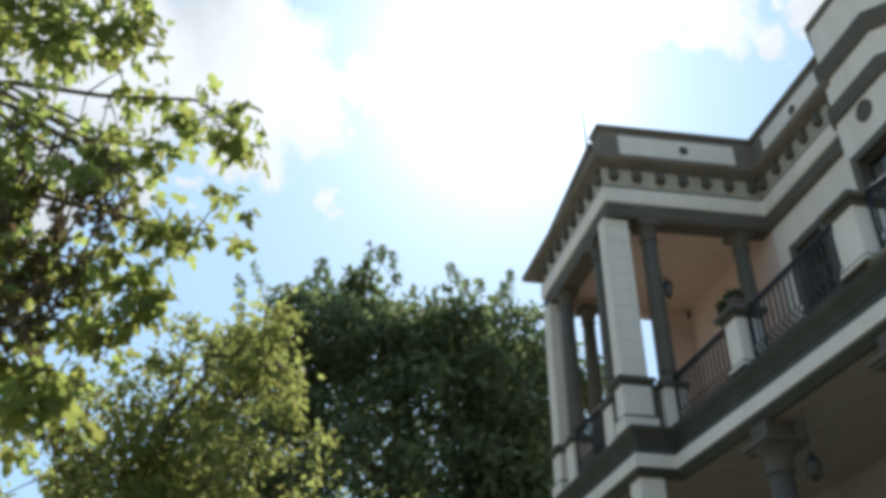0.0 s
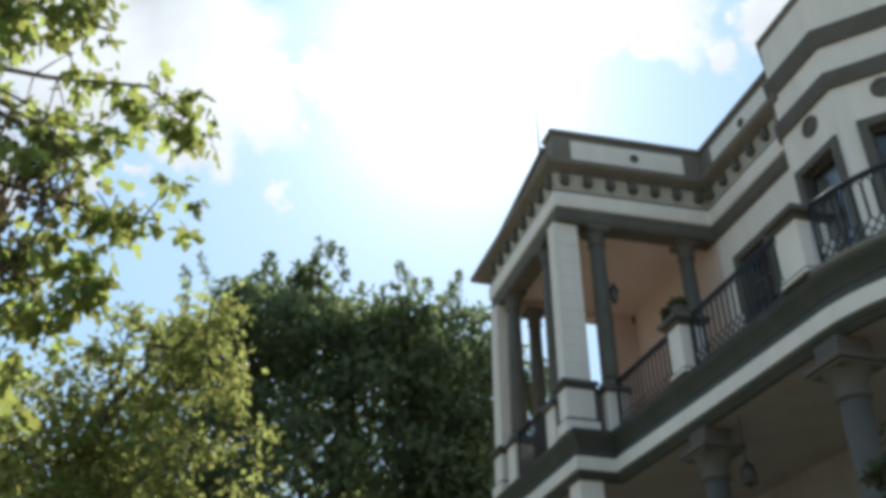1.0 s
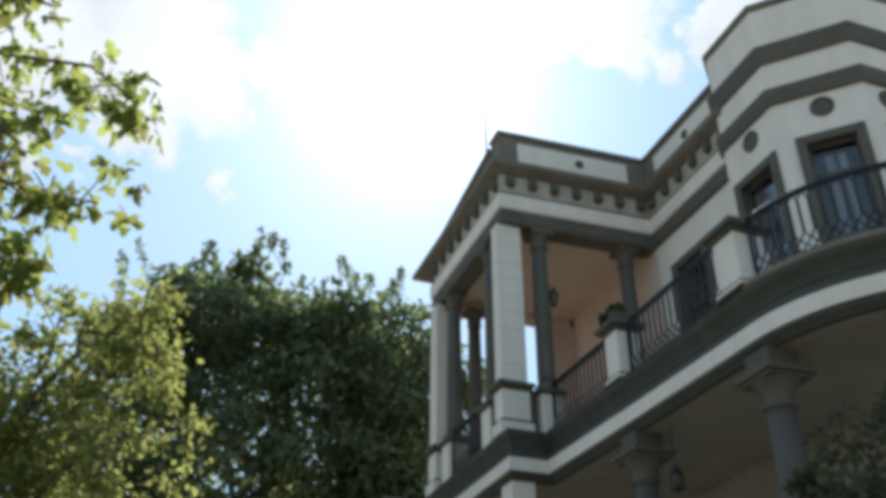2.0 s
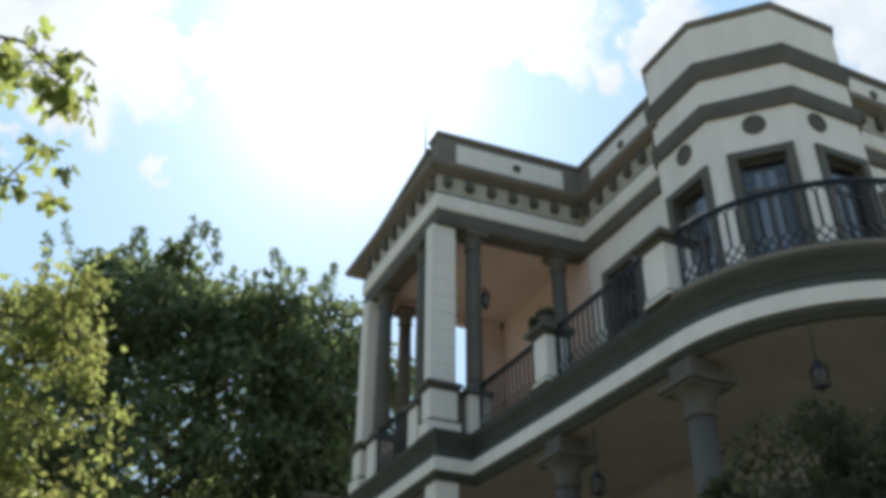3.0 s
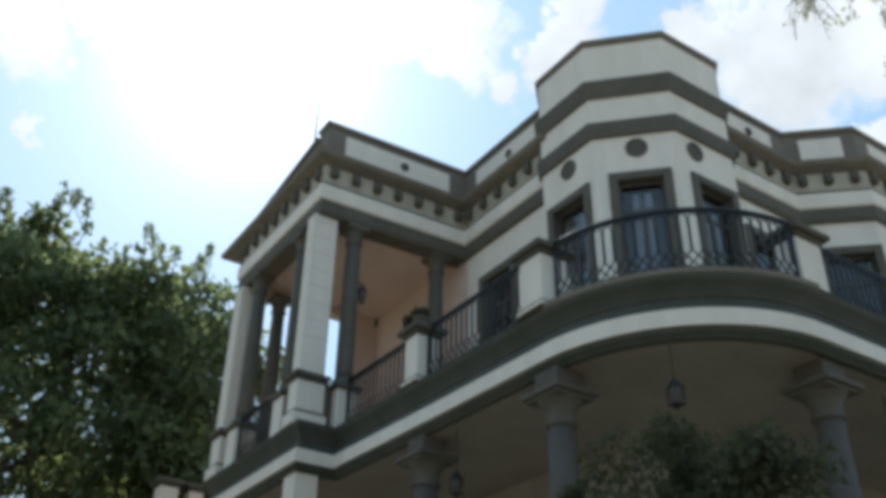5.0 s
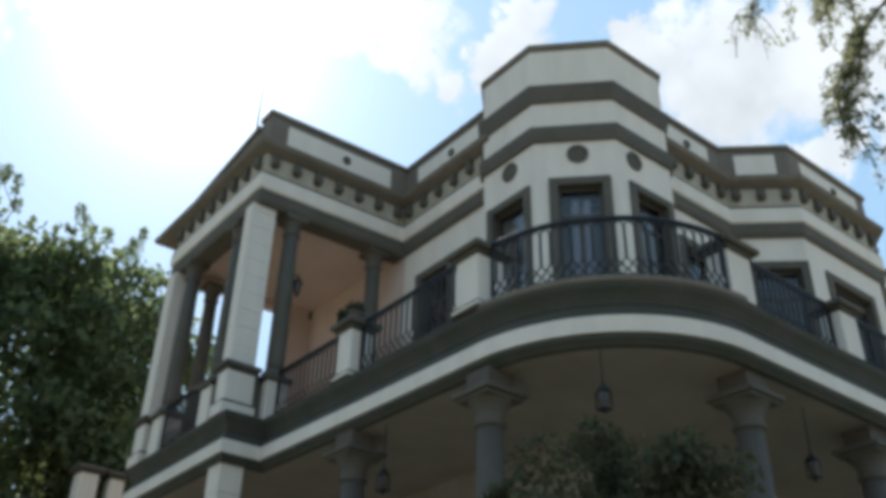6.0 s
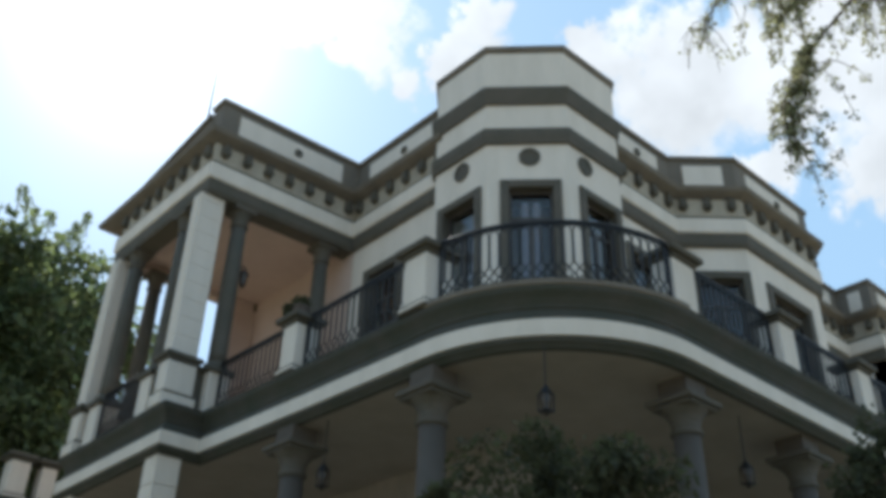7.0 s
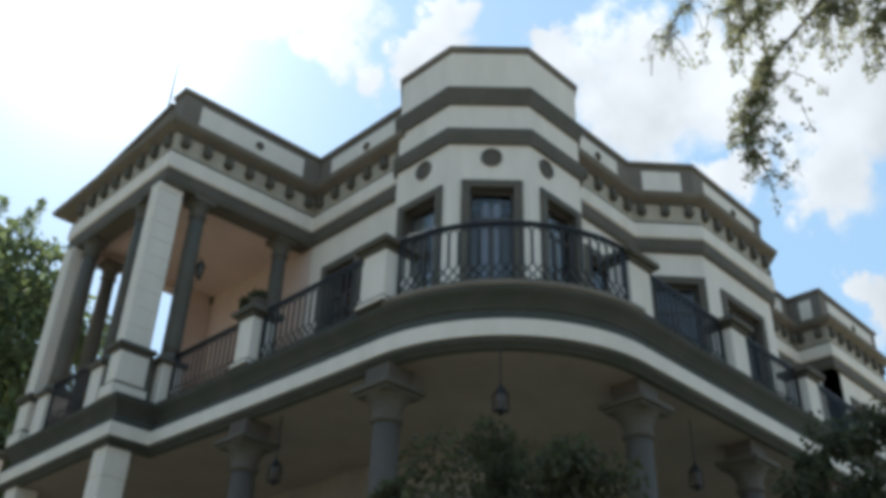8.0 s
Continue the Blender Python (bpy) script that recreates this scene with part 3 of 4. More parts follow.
RAIL_ARC = [(ARC_C[0] + (x - ARC_C[0]) * 0.955, ARC_C[1] + (y - ARC_C[1]) * 0.955) for x, y in ARC]
railing(RAIL_ARC[2:-1], "curved black wrought-iron railing with lozenge pattern")
railing([(6.27, 9.83), (6.27, 7.65)])
railing([(6.24, 12.08), (6.27, 10.21)])
for a, b in ((8.75, 10.61), (11.05, 12.77), (13.19, 14.99), (15.41, 17.19)):
    railing([(a, 5.40), (b, 5.40)])
railing([(5.53, 14.6), (5.53, 13.27)], "black wrought-iron railing of the loggia")

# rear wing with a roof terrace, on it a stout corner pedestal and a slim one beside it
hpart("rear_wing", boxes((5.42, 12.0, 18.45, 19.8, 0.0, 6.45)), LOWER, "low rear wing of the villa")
hpart("rear_cornice", boxes((5.34, 12.0, 18.37, 19.8, 6.45, 6.62), bevel=0.03), MOSS_SHADE, "mossy stone edge of the rear terrace in the shade-darkened colour")
pedestal(5.70, 18.72, 0.38, 0.38, z=6.62)
pedestal(6.28, 18.72, 0.30, 0.30, z=6.62)

# ---- piers and columns of the loggia ----


def pier(x, y, w=0.44, d=0.26):
    t = thing("loggia_pier", "white stuccoed rectangular pier on a pedestal with dark mouldings", "pier", (x, y, 6.655), "loggia piers")
    h, g = w / 2, d / 2
    part("pedestal_foot", boxes((-h - 0.06, h + 0.06, -g - 0.06, g + 0.06, 0, 0.195), bevel=0.01), WHITE, t)
    part("pedestal_moulding", boxes((-h - 0.04, h + 0.04, -g - 0.04, g + 0.04, 0.195, 0.24), bevel=0.015), TRIM, t, "dark stone moulding")
    part("pedestal_block", boxes((-h - 0.02, h + 0.02, -g - 0.02, g + 0.02, 0.24, 0.725), bevel=0.012), WHITE, t)
    part("pedestal_cap", boxes((-h - 0.05, h + 0.05, -g - 0.05, g + 0.05, 0.725, 0.775), (-h - 0.09, h + 0.09, -g - 0.09, g + 0.09, 0.775, 0.855), bevel=0.015), TRIM, t, "dark stone cap")
    z = 0.855
    while z < 3.745:
        top = min(z + 0.31, 3.775)
        part("drum", boxes((-h, h, -g, g, z + 0.002, top), bevel=0.005), WHITE, t)
        z = top
    return t


pier(5.65, 12.33)
pier(5.66, 15.42, 0.44, 0.34)


def dark_column(x, y, z0, z1, r=0.135):
    t = thing("loggia_column", "dark stone round column with moulded capital in the loggia", "column", (x, y, z0), "loggia columns")
    h = z1 - z0
    part("base", lathe([(r * 1.5, 0.0), (r * 1.5, 0.06), (r * 1.35, 0.10), (r * 1.15, 0.14)], 20), TRIM, t, smooth=False)
    part("shaft", lathe([(r * 1.08, 0.14), (r * 1.08, 0.3), (r * 1.04, h * 0.5), (r * 0.92, h - 0.36)], 20), TRIM, t, smooth=True)
    part("capital", lathe([(r * 0.95, h - 0.36), (r * 1.15, h - 0.33), (r * 1.0, h - 0.29), (r * 1.05, h - 0.2), (r * 1.38, h - 0.09)], 20), TRIM, t)
    part("abacus", boxes((-r * 1.5, r * 1.5, -r * 1.5, r * 1.5, h - 0.09, h), bevel=0.01), TRIM, t)
    return t


def stub(x, y, w=0.36, h=0.79):
    t = thing("pedestal", "low white stucco pedestal with dark cap under a column", "pedestal", (x, y, 6.66), "column pedestals")
    part("block", boxes((-w / 2, w / 2, -w / 2, w / 2, 0, h - 0.08), bevel=0.01), WHITE, t)
    part("cap", boxes((-w / 2 - 0.06, w / 2 + 0.06, -w / 2 - 0.06, w / 2 + 0.06, h - 0.08, h), bevel=0.012), TRIM, t, "dark stone cap")


for x, y in ((6.25, 12.30), (7.95, 12.28), (5.68, 13.06), (5.64, 14.82), (6.27, 15.35)):
    stub(x, y)
    dark_column(x, y, 7.45, 10.44)

wl = thing("wall_lantern", "black iron lantern on a bracket fixed to a dark column", "lantern", (6.375, 12.27, 9.22))
part("bracket", tube([(0, 0, 0.16), (0.07, 0, 0.20), (0.12, 0, 0.16)], 0.012, 0.012, 6), IRON, wl)
part("cap", lathe([(0.09, 0.04), (0.06, 0.10), (0.02, 0.15)], 8), IRON, wl).location = (0.09, 0, 0)
part("cage", lathe([(0.04, -0.16), (0.055, -0.14), (0.075, 0.04)], 8), SMOKED, wl, "clouded amber glass body").location = (0.09, 0, 0)
part("finial", lathe([(0.01, -0.21), (0.03, -0.18), (0.04, -0.16)], 8), IRON, wl).location = (0.09, 0, 0)

# ---- porch columns ----


def porch_column(x, y):
    t = thing("porch_column", "round brownish stone porch column with dark stone capital", "column", (x, y, 0.16), "porch columns")
    part("base", lathe([(0.26, 0.0), (0.26, 0.12), (0.23, 0.18), (0.2, 0.24)], 24), TRIM, t)
    part("shaft", lathe([(0.18, 0.24), (0.18, 1.6), (0.15, 5.12)], 24), COLUMN, t, smooth=True)
    part("capital", lathe([(0.155, 5.12), (0.185, 5.14), (0.185, 5.17), (0.16, 5.19), (0.165, 5.27), (0.195, 5.34), (0.26, 5.42)], 24), TRIM, t, "dark stone capital")
    part("abacus", boxes((-0.27, 0.27, -0.27, 0.27, 5.42, 5.465), (-0.31, 0.31, -0.31, 0.31, 5.465, 5.53), bevel=0.012), TRIM, t, "dark stone slab")
    part("block", boxes((-0.19, 0.19, -0.19, 0.19, 5.53, 5.765)), COLUMN, t)


for x, y in ((6.40, 7.32), (6.36, 9.95), (8.56, 5.52), (11.10, 5.55), (13.4, 5.55), (15.7, 5.55)):
    porch_column(x, y)


def porch_pier(x, y, w=0.5):
    t = thing("porch_pier", "white stuccoed square pier under the loggia", "pier", (x, y, 0.16), "porch piers")
    part("foot", boxes((-w / 2 - 0.06, w / 2 + 0.06, -w / 2 - 0.06, w / 2 + 0.06, 0, 0.3), bevel=0.02), TRIM, t)
    z = 0.3
    while z < 5.5:
        part("drum", boxes((-w / 2, w / 2, -w / 2, w / 2, z + 0.004, z + 0.42), bevel=0.01), WHITE, t)
        z += 0.42
    part("cap", boxes((-w / 2 - 0.04, w / 2 + 0.04, -w / 2 - 0.04, w / 2 + 0.04, z, 5.77), bevel=0.01), TRIM, t, "dark stone cap")


for x, y in ((5.68, 12.30), (5.68, 15.2)):
    porch_pier(x, y, 0.38)

# ---- lanterns under the porch ----


def lantern(x, y, z=5.0, top=5.92):
    t = thing("porch_lantern", "black iron lantern hanging by a rod from the porch ceiling", "lantern", (x, y, z), "porch lanterns")
    k = 0.68
    part("rod", lathe([(0.007, 0.14), (0.007, top - z)], 6), IRON, t)
    part("cap", lathe([(0.13 * k, 0.08 * k), (0.10 * k, 0.12 * k), (0.04 * k, 0.2 * k), (0.02 * k, 0.24 * k)], 6), IRON, t)
    part("cage", boxes(*[(cx - 0.006, cx + 0.006, cy - 0.006, cy + 0.006, -0.18 * k, 0.08 * k) for cx in (-0.055, 0.055) for cy in (-0.055, 0.055)], (-0.062, 0.062, -0.062, 0.062, -0.2 * k, -0.18 * k)), IRON, t)
    part("glass", lathe([(0.05 * k, -0.178 * k), (0.085 * k, -0.05 * k), (0.095 * k, 0.07 * k)], 8), SMOKED, t, "clouded amber glass")
    part("finial", lathe([(0.005, -0.27 * k), (0.03 * k, -0.23 * k), (0.02 * k, -0.2 * k)], 8), IRON, t)


lantern(6.72, 5.94, 5.31)
lantern(6.42, 9.36, 5.2)
lantern(9.82, 5.58, 5.2)

# ---- potted plant on a pedestal, roof antenna ----
pot = thing("potted_plant", "dark clay pot with a small clipped plant on a pedestal", "plant pot", (6.24, 10.04, 7.54))
part("pot", lathe([(0.08, 0.0), (0.09, 0.02), (0.125, 0.14), (0.14, 0.15), (0.14, 0.18), (0.11, 0.17)], 16), CLAY, pot)
ant = thing("roof_antenna", "thin grey steel antenna pole on the roof", "antenna", (5.75, 13.3, 11.62))
part("mast", lathe([(0.02, 0.0), (0.02, 1.6), (0.013, 2.62)], 8), STEEL, ant)
part("foot", boxes((-0.06, 0.06, -0.06, 0.06, 0, 0.03)), STEEL, ant)

# ---- trees ----


def leaves(name, centres, radii, per, size, mat, parent, droop=0.3, flat=0.75, seed=1, label="", lobed=False):
    """Many small folded leaves round clump centres, in one mesh."""
    rng = np.random.default_rng(seed)
    c = np.repeat(np.asarray(centres, float), per, axis=0)
    r = np.repeat(np.asarray(radii, float), per)
    n = len(c)
    d = rng.normal(size=(n, 3))
    d /= np.linalg.norm(d, axis=1)[:, None]
    pos = c + d * (r * rng.random(n) ** 0.5)[:, None] * np.array((1, 1, flat))
    axis = d * 0.6 + rng.normal(size=(n, 3)) * 0.6
    axis[:, 2] -= droop * 2
    axis /= np.linalg.norm(axis, axis=1)[:, None]
    side = np.cross(axis, rng.normal(size=(n, 3)))
    side /= np.linalg.norm(side, axis=1)[:, None]
    nrm = np.cross(axis, side)
    ln = size * (0.6 + 0.8 * rng.random(n))[:, None]
    w = ln * (0.27 + 0.13 * rng.random(n))[:, None]
    if lobed:        # a palmate leaf folded along its midrib: lobes at both sides and a tip
        rim = ((0.10, 0.95), (0.36, 1.15), (0.42, 0.55), (0.74, 0.68))
        ring = [pos, *[pos + axis * ln * a + side * w * b + nrm * w * b * 0.35 for a, b in rim], pos + axis * ln,
                *[pos + axis * ln * a - side * w * b + nrm * w * b * 0.35 for a, b in rim[::-1]]]
        v = np.stack(ring, 1).reshape(-1, 3)
        i = np.arange(n)[:, None] * 10
        f = np.concatenate([np.hstack([i + k for k in range(6)]), np.hstack([i, *[i + k for k in range(5, 10)]])])
    else:
        v = np.stack([pos, pos + axis * ln * 0.45 + side * w + nrm * w * 0.35, pos + axis * ln, pos + axis * ln * 0.45 - side * w + nrm * w * 0.35,
                      pos + axis * ln * 0.5 - nrm * w * 0.1], 1).reshape(-1, 3)
        i = np.arange(n)[:, None] * 5
        f = np.concatenate([np.hstack([i, i + 1, i + 2, i + 4]), np.hstack([i, i + 4, i + 2, i + 3])])
    off = np.array(parent.matrix_world.translation)
    me = bpy.data.meshes.new(name)
    me.from_pydata((v - off).tolist(), [], f.tolist())
    return obj(name, me, mat, parent, label)


def curve_between(a, b, sag, rng, n=7, wob=0.06):
    a, b = Vector(a), Vector(b)
    ln = (b - a).length
    pts = []
    for i in range(n):
        t = i / (n - 1)
        p = a.lerp(b, t)
        p.z += sag * math.sin(math.pi * t)
        if 0 < i < n - 1:
            p += Vector((rng.uniform(-1, 1), rng.uniform(-1, 1), rng.uniform(-1, 1))) * wob * ln
        pts.append(p)
    return pts


def tree(label, base, trunk, limbs, mat, size, per, clump, group="", seed=1, droop=0.3, trunk_r=0.2, spread=0.35, every=0.4, lean=0.0, start=0.35, ends=1, lobed=False):
    """Trunk along points, limbs (height on trunk, tip, sag), twigs and leaf clumps along the limbs."""
    rng = random.Random(seed)
    t = thing("tree", label, "tree", base, group)
    bpy.context.view_layer.update()
    o = Vector(base)
    tp = [Vector(p) - o for p in trunk]
    part("trunk", tube(tp, trunk_r, trunk_r * 0.35, 10), BARK, t, smooth=True)
    centres, radii = [], []
    for k, tip, sag, r in limbs:
        i = min(int(k * (len(trunk) - 1)), len(trunk) - 2)
        a = Vector(trunk[i]).lerp(Vector(trunk[i + 1]), k * (len(trunk) - 1) - i)
        pts = curve_between(a, tip, sag, rng)
        bm = tube([p - o for p in pts], r, r * 0.25, 6)
        ln = sum((q - p).length for p, q in zip(pts, pts[1:]))
        m = max(3, int(ln * (1 - start) / every))
        for j in range(m):
            u = start + (1 - start) * (j + rng.random() * 0.6) / m
            q = u * (len(pts) - 1)
            i2 = min(int(q), len(pts) - 2)
            p = pts[i2].lerp(pts[i2 + 1], q - i2)
            for _ in range(2):
                c = p + Vector((rng.gauss(0, 1), rng.gauss(0, 1), rng.gauss(0, 1) - lean)) * spread
                merge(bm, tube([p - o, (p.lerp(c, 0.6)) - o + Vector((0, 0, 0.05 * spread)), c - o], r * 0.22, r * 0.08, 4))
                centres.append(c)
                radii.append(clump * rng.uniform(0.6, 1.3))
        for _ in range(ends):        # fuller bunches at the limb's end
            centres.append(pts[-1] + Vector((rng.gauss(0, 1), rng.gauss(0, 1), rng.gauss(0, 1))) * spread * 0.8)
            radii.append(clump * 1.2)
        part("limb", bm, BARK, t, smooth=True)
    leaves("crown", centres, radii, per, size, mat, t, droop, seed=seed, lobed=lobed)
    return t


leaves("foliage", [(6.24, 10.04, 7.80), (6.13, 10.12, 7.68)], [0.14, 0.10], 300, 0.05, LEAF_SHRUB, pot, -0.1, seed=4)

# broad-leaved tree beside the camera
tree("broad-leaved garden tree with backlit drooping branches", (-5.2, 7.4, 0), [(-5.2, 7.4, 0), (-5.0, 7.3, 2.5), (-4.7, 7.3, 5), (-4.3, 7.2, 7.5), (-4.0, 7.2, 10)],
     [(0.72, (-0.38, 7.45, 7.5), 0.55, 0.05), (0.8, (-1.55, 7.3, 8.35), 0.4, 0.05), (0.85, (-1.6, 7.3, 9.1), 0.2, 0.05), (0.6, (-0.55, 7.5, 6.35), 0.3, 0.05),
      (0.55, (-1.0, 7.4, 5.6), 0.4, 0.045), (0.75, (-2.3, 7.1, 8.2), 0.4, 0.06), (0.6, (-2.2, 7.1, 6.5), 0.3, 0.06), (0.45, (-1.6, 7.4, 4.8), 0.3, 0.05),
      (0.5, (-1.7, 7.3, 5.8), 0.3, 0.05), (0.65, (-1.15, 7.45, 7.1), 0.3, 0.045), (0.9, (-2.6, 7.1, 9.6), 0.3, 0.05), (0.4, (-2.3, 7.0, 4.2), 0.2, 0.05), (0.45, (-1.2, 7.35, 5.25), 0.3, 0.04), (0.4, (-1.62, 7.35, 4.4), 0.3, 0.04), (0.8, (-2.2, 7.2, 8.0), 0.3, 0.05)],
     LEAF_BIG, 0.155, 10, 0.17, seed=3, droop=0.35, trunk_r=0.22, spread=0.19, every=0.2, start=0.42, ends=5, lobed=True)
bt = thing("hanging_growth", "dark brownish withered leaves hanging in strands from the tree", "foliage", (-4.2, 7.2, 7.6))
bpy.context.view_layer.update()
hang = random.Random(41)
withered, wr = [], []
for k in range(9):
    a = Vector((-1.28 - 0.13 * k, 7.25 + hang.uniform(-0.1, 0.15), 6.9 + hang.uniform(-0.4, 0.3)))
    b = a + Vector((-0.42 + hang.uniform(-0.1, 0.12), 0.0, -1.75 + hang.uniform(-0.45, 0.3)))
    o = Vector((-4.2, 7.2, 7.6))
    part("strand", tube([Vector((0, 0, 0)), (a - o) * 0.6 + Vector((0, 0, 0.25)), a - o, a.lerp(b, 0.5) - o + Vector((0.06, 0, 0)), b - o], 0.026, 0.007, 5), BARK, bt, smooth=True)
    for u in range(15):
        withered.append(a.lerp(b, 0.1 + 0.9 * u / 14) + Vector((hang.gauss(0, 0.06), hang.gauss(0, 0.06), 0)))
        wr.append(hang.uniform(0.05, 0.12))
leaves("withered_foliage", withered, wr, 7, 0.10, LEAF_BROWN, bt, 0.7, seed=42)
# lower sunlit tree further off
tree("garden tree with dense sunlit yellow-green foliage", (-1.6, 11.6, 0), [(-1.6, 11.6, 0), (-1.5, 11.5, 2), (-1.3, 11.4, 4), (-1.1, 11.3, 6)],
     [(0.95, (0.05, 11.0, 7.1), 0.3, 0.06), (0.8, (0.5, 11.0, 6.7), 0.4, 0.06), (0.7, (0.35, 11.0, 5.5), 0.3, 0.06), (0.9, (-0.9, 10.9, 6.8), 0.2, 0.06), (0.8, (-1.7, 10.8, 6.0), 0.2, 0.06),
      (0.7, (-2.5, 10.7, 5.5), 0.2, 0.06), (0.6, (-0.6, 10.9, 5.2), 0.2, 0.06), (0.55, (-2.3, 10.7, 4.6), 0.1, 0.06), (0.5, (0.2, 10.9, 4.5), 0.1, 0.06), (0.5, (-1.2, 10.7, 4.2), 0.1, 0.06), (0.8, (-3.2, 10.8, 5.8), 0.3, 0.06), (0.75, (-0.9, 10.2, 5.6), 0.3, 0.05), (0.6, (-0.3, 10.3, 4.9), 0.2, 0.05), (0.7, (-1.7, 10.2, 5.1), 0.2, 0.05), (0.65, (-1.3, 10.1, 4.5), 0.2, 0.05)],
     LEAF_YELLOW, 0.10, 66, 0.34, seed=5, droop=0.25, trunk_r=0.2, spread=0.32, every=0.22)


# big dark tree behind the house, built of many clumps on a spreading crown
def crown_points(c, radii, n, seed, low=-0.5):
    rng = random.Random(seed)
    pts = []
    while len(pts) < n:
        v = Vector((rng.uniform(-1, 1), rng.uniform(-1, 1), rng.uniform(low, 1)))
        k = (abs(v.x) ** 3 + abs(v.y) ** 3 + abs(v.z) ** 3) ** (1 / 3)
        if 0.5 < k < 1.0:
            pts.append(Vector((c[0] + v.x * radii[0], c[1] + v.y * radii[1], c[2] + v.z * radii[2])))
    return pts


def dense_tree(label, base, top, c, radii, n, mat, size, per, clump, seed, shoots=0):
    rng = random.Random(seed)
    t = thing("tree", label, "tree", base)
    bpy.context.view_layer.update()
    o = Vector(base)
    part("trunk", tube([Vector((0, 0, 0)), Vector((0.1, 0, top * 0.3)), Vector((-0.1, 0.1, top * 0.6)), Vector((0.1, 0, top))], 0.03 * top, 0.008 * top, 10), BARK, t, smooth=True)
    pts = crown_points(c, radii, n, seed)
    for p in pts[:14]:
        a = Vector((0, 0, top * rng.uniform(0.35, 0.8)))
        part("limb", tube(curve_between(a, a.lerp(p - o, 0.75), 0.3, rng, wob=0.05), 0.012 * top, 0.003 * top, 6), BARK, t, smooth=True)
    rr = [clump * rng.uniform(0.6, 1.35) for _ in pts]
    leaves("crown", pts, rr, per, size, mat, t, 0.25, seed=seed)
    if shoots:        # upright young shoots, spindle-shaped, standing out of the crown's top
        tips, tr = [], []
        for _ in range(shoots):
            a = rng.uniform(-0.98, 0.98)
            foot = Vector((c[0] + radii[0] * a, c[1] - radii[1] * rng.uniform(0.1, 0.6), c[2] + radii[2] * max(0.0, 1 - abs(a) ** 3) ** (1 / 3) + clump * -0.05))
            lean = Vector((rng.gauss(0, 0.2), rng.gauss(0, 0.1), 1)) * rng.uniform(0.35, 0.75)
            part("twig", tube([foot - o - lean * 0.6, foot - o, foot + lean - o], 0.02, 0.006, 5), BARK, t)
            for q in range(5):
                tips.append(foot + lean * (0.3 + q * 0.175))
                tr.append((0.09, 0.13, 0.15, 0.12, 0.06)[q])
        leaves("young_growth", tips, tr, 13, size * 0.5, mat, t, -0.35, flat=1.2, seed=seed + 1, label="upright young shoots")
    return t


dense_tree("large dark green tree behind the house with spiky shoots", (4.0, 23.0, 0), 11, (3.95, 23.0, 8.4), (5.4, 3.2, 6.2), 330, LEAF_DARK, 0.22, 185, 0.80, 11, 26)
dense_tree("dark green tree beyond the loggia", (11.5, 25.5, 0), 9, (12.5, 26.5, 7.2), (4.6, 3.0, 4.6), 130, LEAF_DARK, 0.30, 110, 0.85, 12, 8)
# shrubs in front of the porch
dense_tree("dark leafy shrub growing before the porch", (4.35, 3.85, 0), 2.8, (4.36, 3.8, 2.66), (0.86, 0.8, 1.0), 90, LEAF_SHRUB, 0.052, 230, 0.19, 21)
dense_tree("dark leafy small tree beside the balcony", (8.45, 2.6, 0), 3.8, (8.45, 2.75, 3.62), (1.15, 0.9, 1.05), 90, LEAF_SHRUB, 0.065, 200, 0.22, 22)
# tree whose thin drooping branches hang into the view


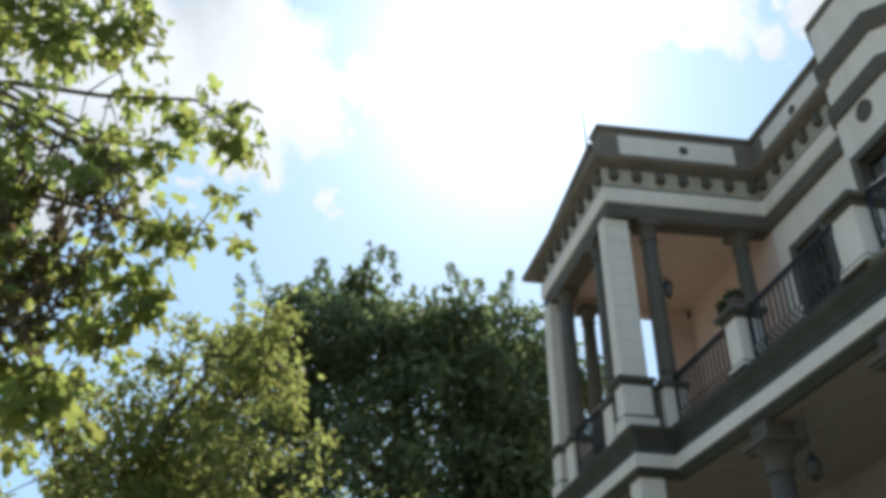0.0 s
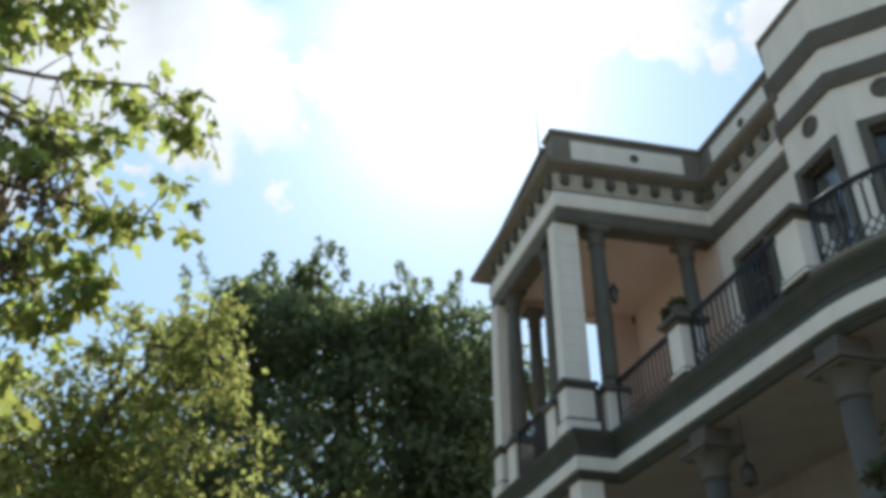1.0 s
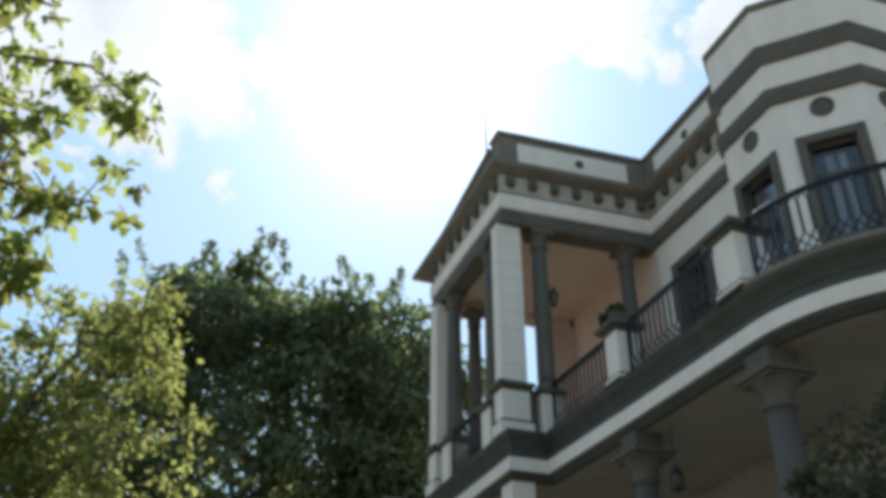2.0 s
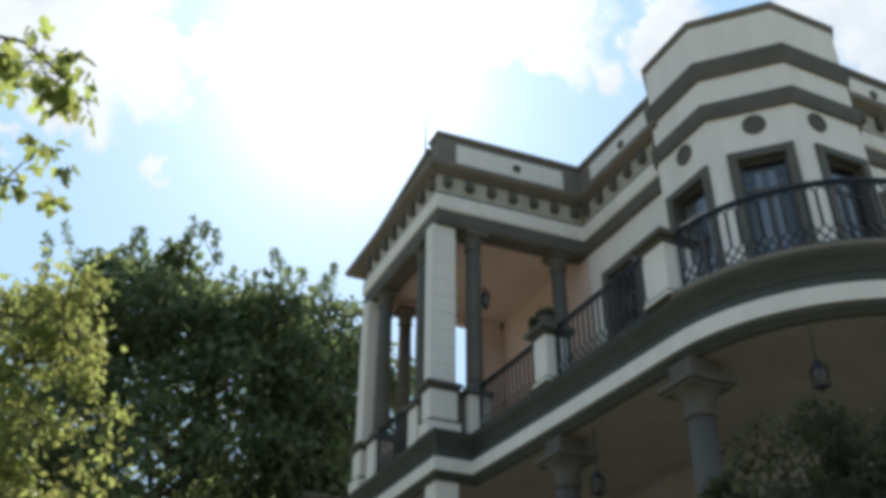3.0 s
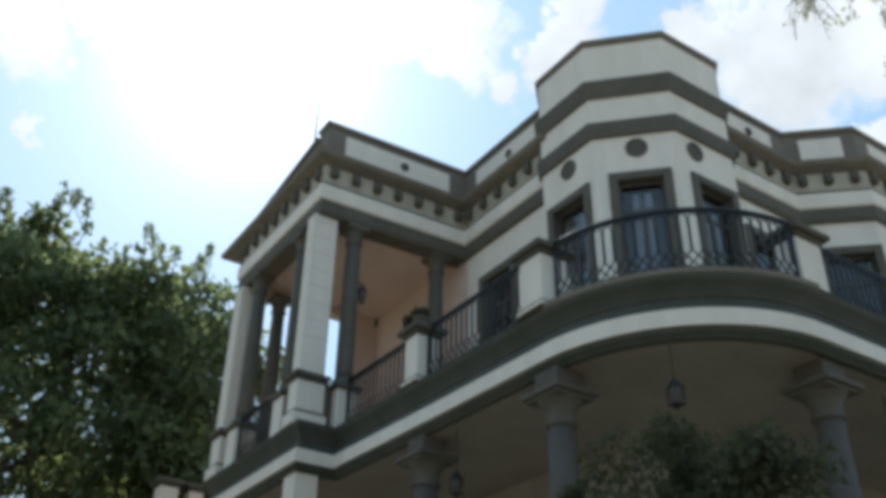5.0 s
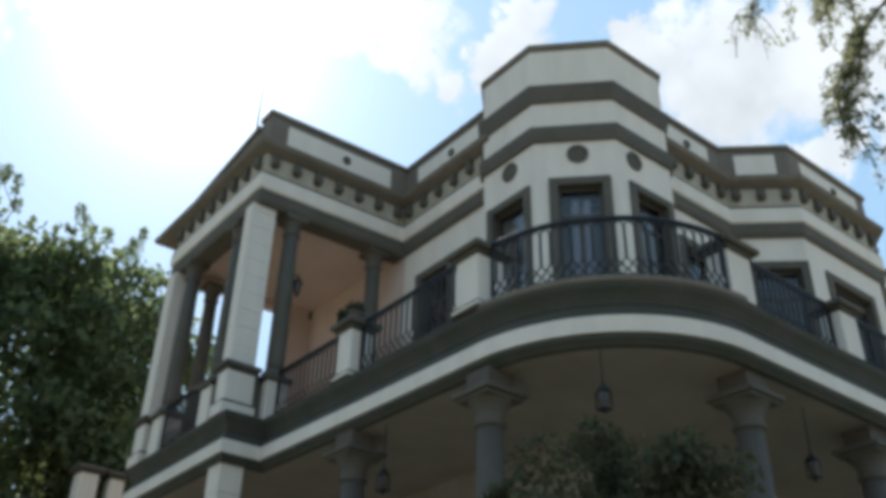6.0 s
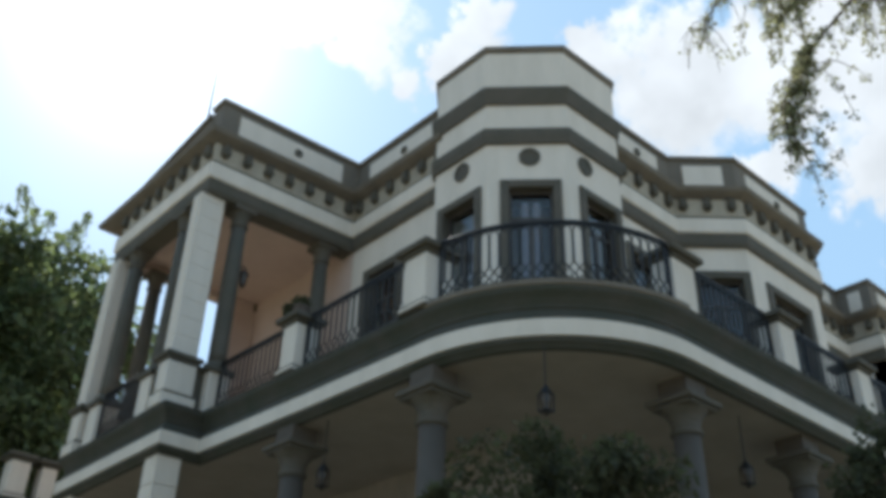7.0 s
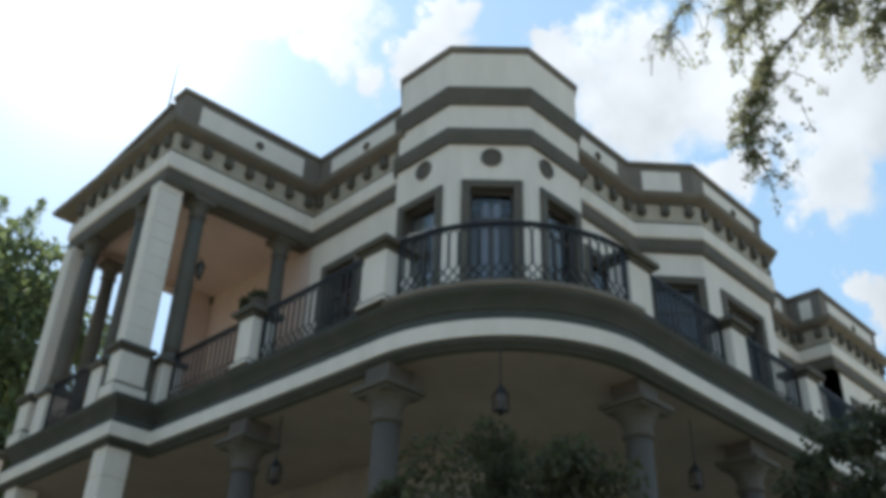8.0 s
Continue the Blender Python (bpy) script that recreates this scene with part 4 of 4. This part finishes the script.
def weeping_tree(label, base, trunk, boughs, mat, size, seed):
    """Boughs along points; from them hang thin strands set with small leaves."""
    rng = random.Random(seed)
    t = thing("tree", label, "tree", base)
    bpy.context.view_layer.update()
    o = Vector(base)
    part("trunk", tube([Vector(p) - o for p in trunk], 0.24, 0.06, 10), BARK, t, smooth=True)
    centres, radii = [], []
    for pts, r, m, drop, leafy in boughs:
        pts = [Vector(p) for p in pts]
        bm = tube([p - o for p in pts], r, r * 0.22, 6)
        for k in range(m):
            q = (0.3 + 0.7 * rng.random() ** 0.8) * (len(pts) - 1)
            i = min(int(q), len(pts) - 2)
            p = pts[i].lerp(pts[i + 1], q - i)
            side = Vector((rng.gauss(0, 1), rng.gauss(0, 1), 0.3 * rng.gauss(0, 1))) * 0.13
            ln = drop * rng.uniform(0.25, 1.1)
            line = [p, p + side * 0.6 + Vector((0, 0, 0.03)), p + side - Vector((0, 0, ln * 0.45)), p + side * 1.15 - Vector((0, 0, ln))]
            merge(bm, tube([v - o for v in line], 0.006, 0.002, 4))
            for u in range(int((4 + ln * 16) * leafy)):
                f = rng.random() * 2.99
                c = line[int(f)].lerp(line[int(f) + 1], f - int(f))
                centres.append(c)
                radii.append(rng.uniform(0.03, 0.085))
        part("limb", bm, BARK, t, smooth=True)
    leaves("crown", centres, radii, 8, size, mat, t, 0.6, seed=seed)
    return t


weeping_tree("tree with thin drooping branches of small leaves", (9.8, -1.6, 0), [(9.8, -1.6, 0), (9.6, -1.4, 3), (9.2, -0.9, 6), (8.6, -0.2, 8.2), (8.0, 0.4, 9.0)],
             [([(8.0, 0.4, 9.0), (7.2, 1.2, 8.75), (6.78, 1.95, 8.25), (6.55, 2.45, 7.65), (6.45, 2.72, 7.1), (6.44, 2.74, 6.6)], 0.028, 58, 0.5, 1.0),
              ([(8.6, -0.2, 8.2), (7.4, 0.7, 8.2), (6.95, 1.3, 8.0), (6.82, 1.65, 7.65)], 0.025, 42, 0.5, 1.0),
              ([(8.0, 0.4, 9.0), (6.9, 1.9, 9.3), (6.4, 2.8, 8.9), (6.22, 3.2, 8.4), (6.16, 3.33, 8.0)], 0.02, 26, 0.45, 0.3),
              ([(8.0, 0.4, 9.0), (6.95, 1.6, 8.9), (6.55, 2.3, 8.8), (6.38, 2.75, 8.35)], 0.022, 36, 0.5, 1.0),
              ([(8.6, -0.2, 8.2), (7.3, 0.9, 8.5), (6.85, 1.75, 8.35), (6.75, 2.0, 8.0)], 0.022, 35, 0.55, 1.0),
              ([(8.0, 0.4, 9.0), (7.0, 1.7, 8.75), (6.62, 2.35, 8.5), (6.45, 2.7, 8.0)], 0.02, 38, 0.45, 1.0)],
             LEAF_FINE, 0.037, 8)
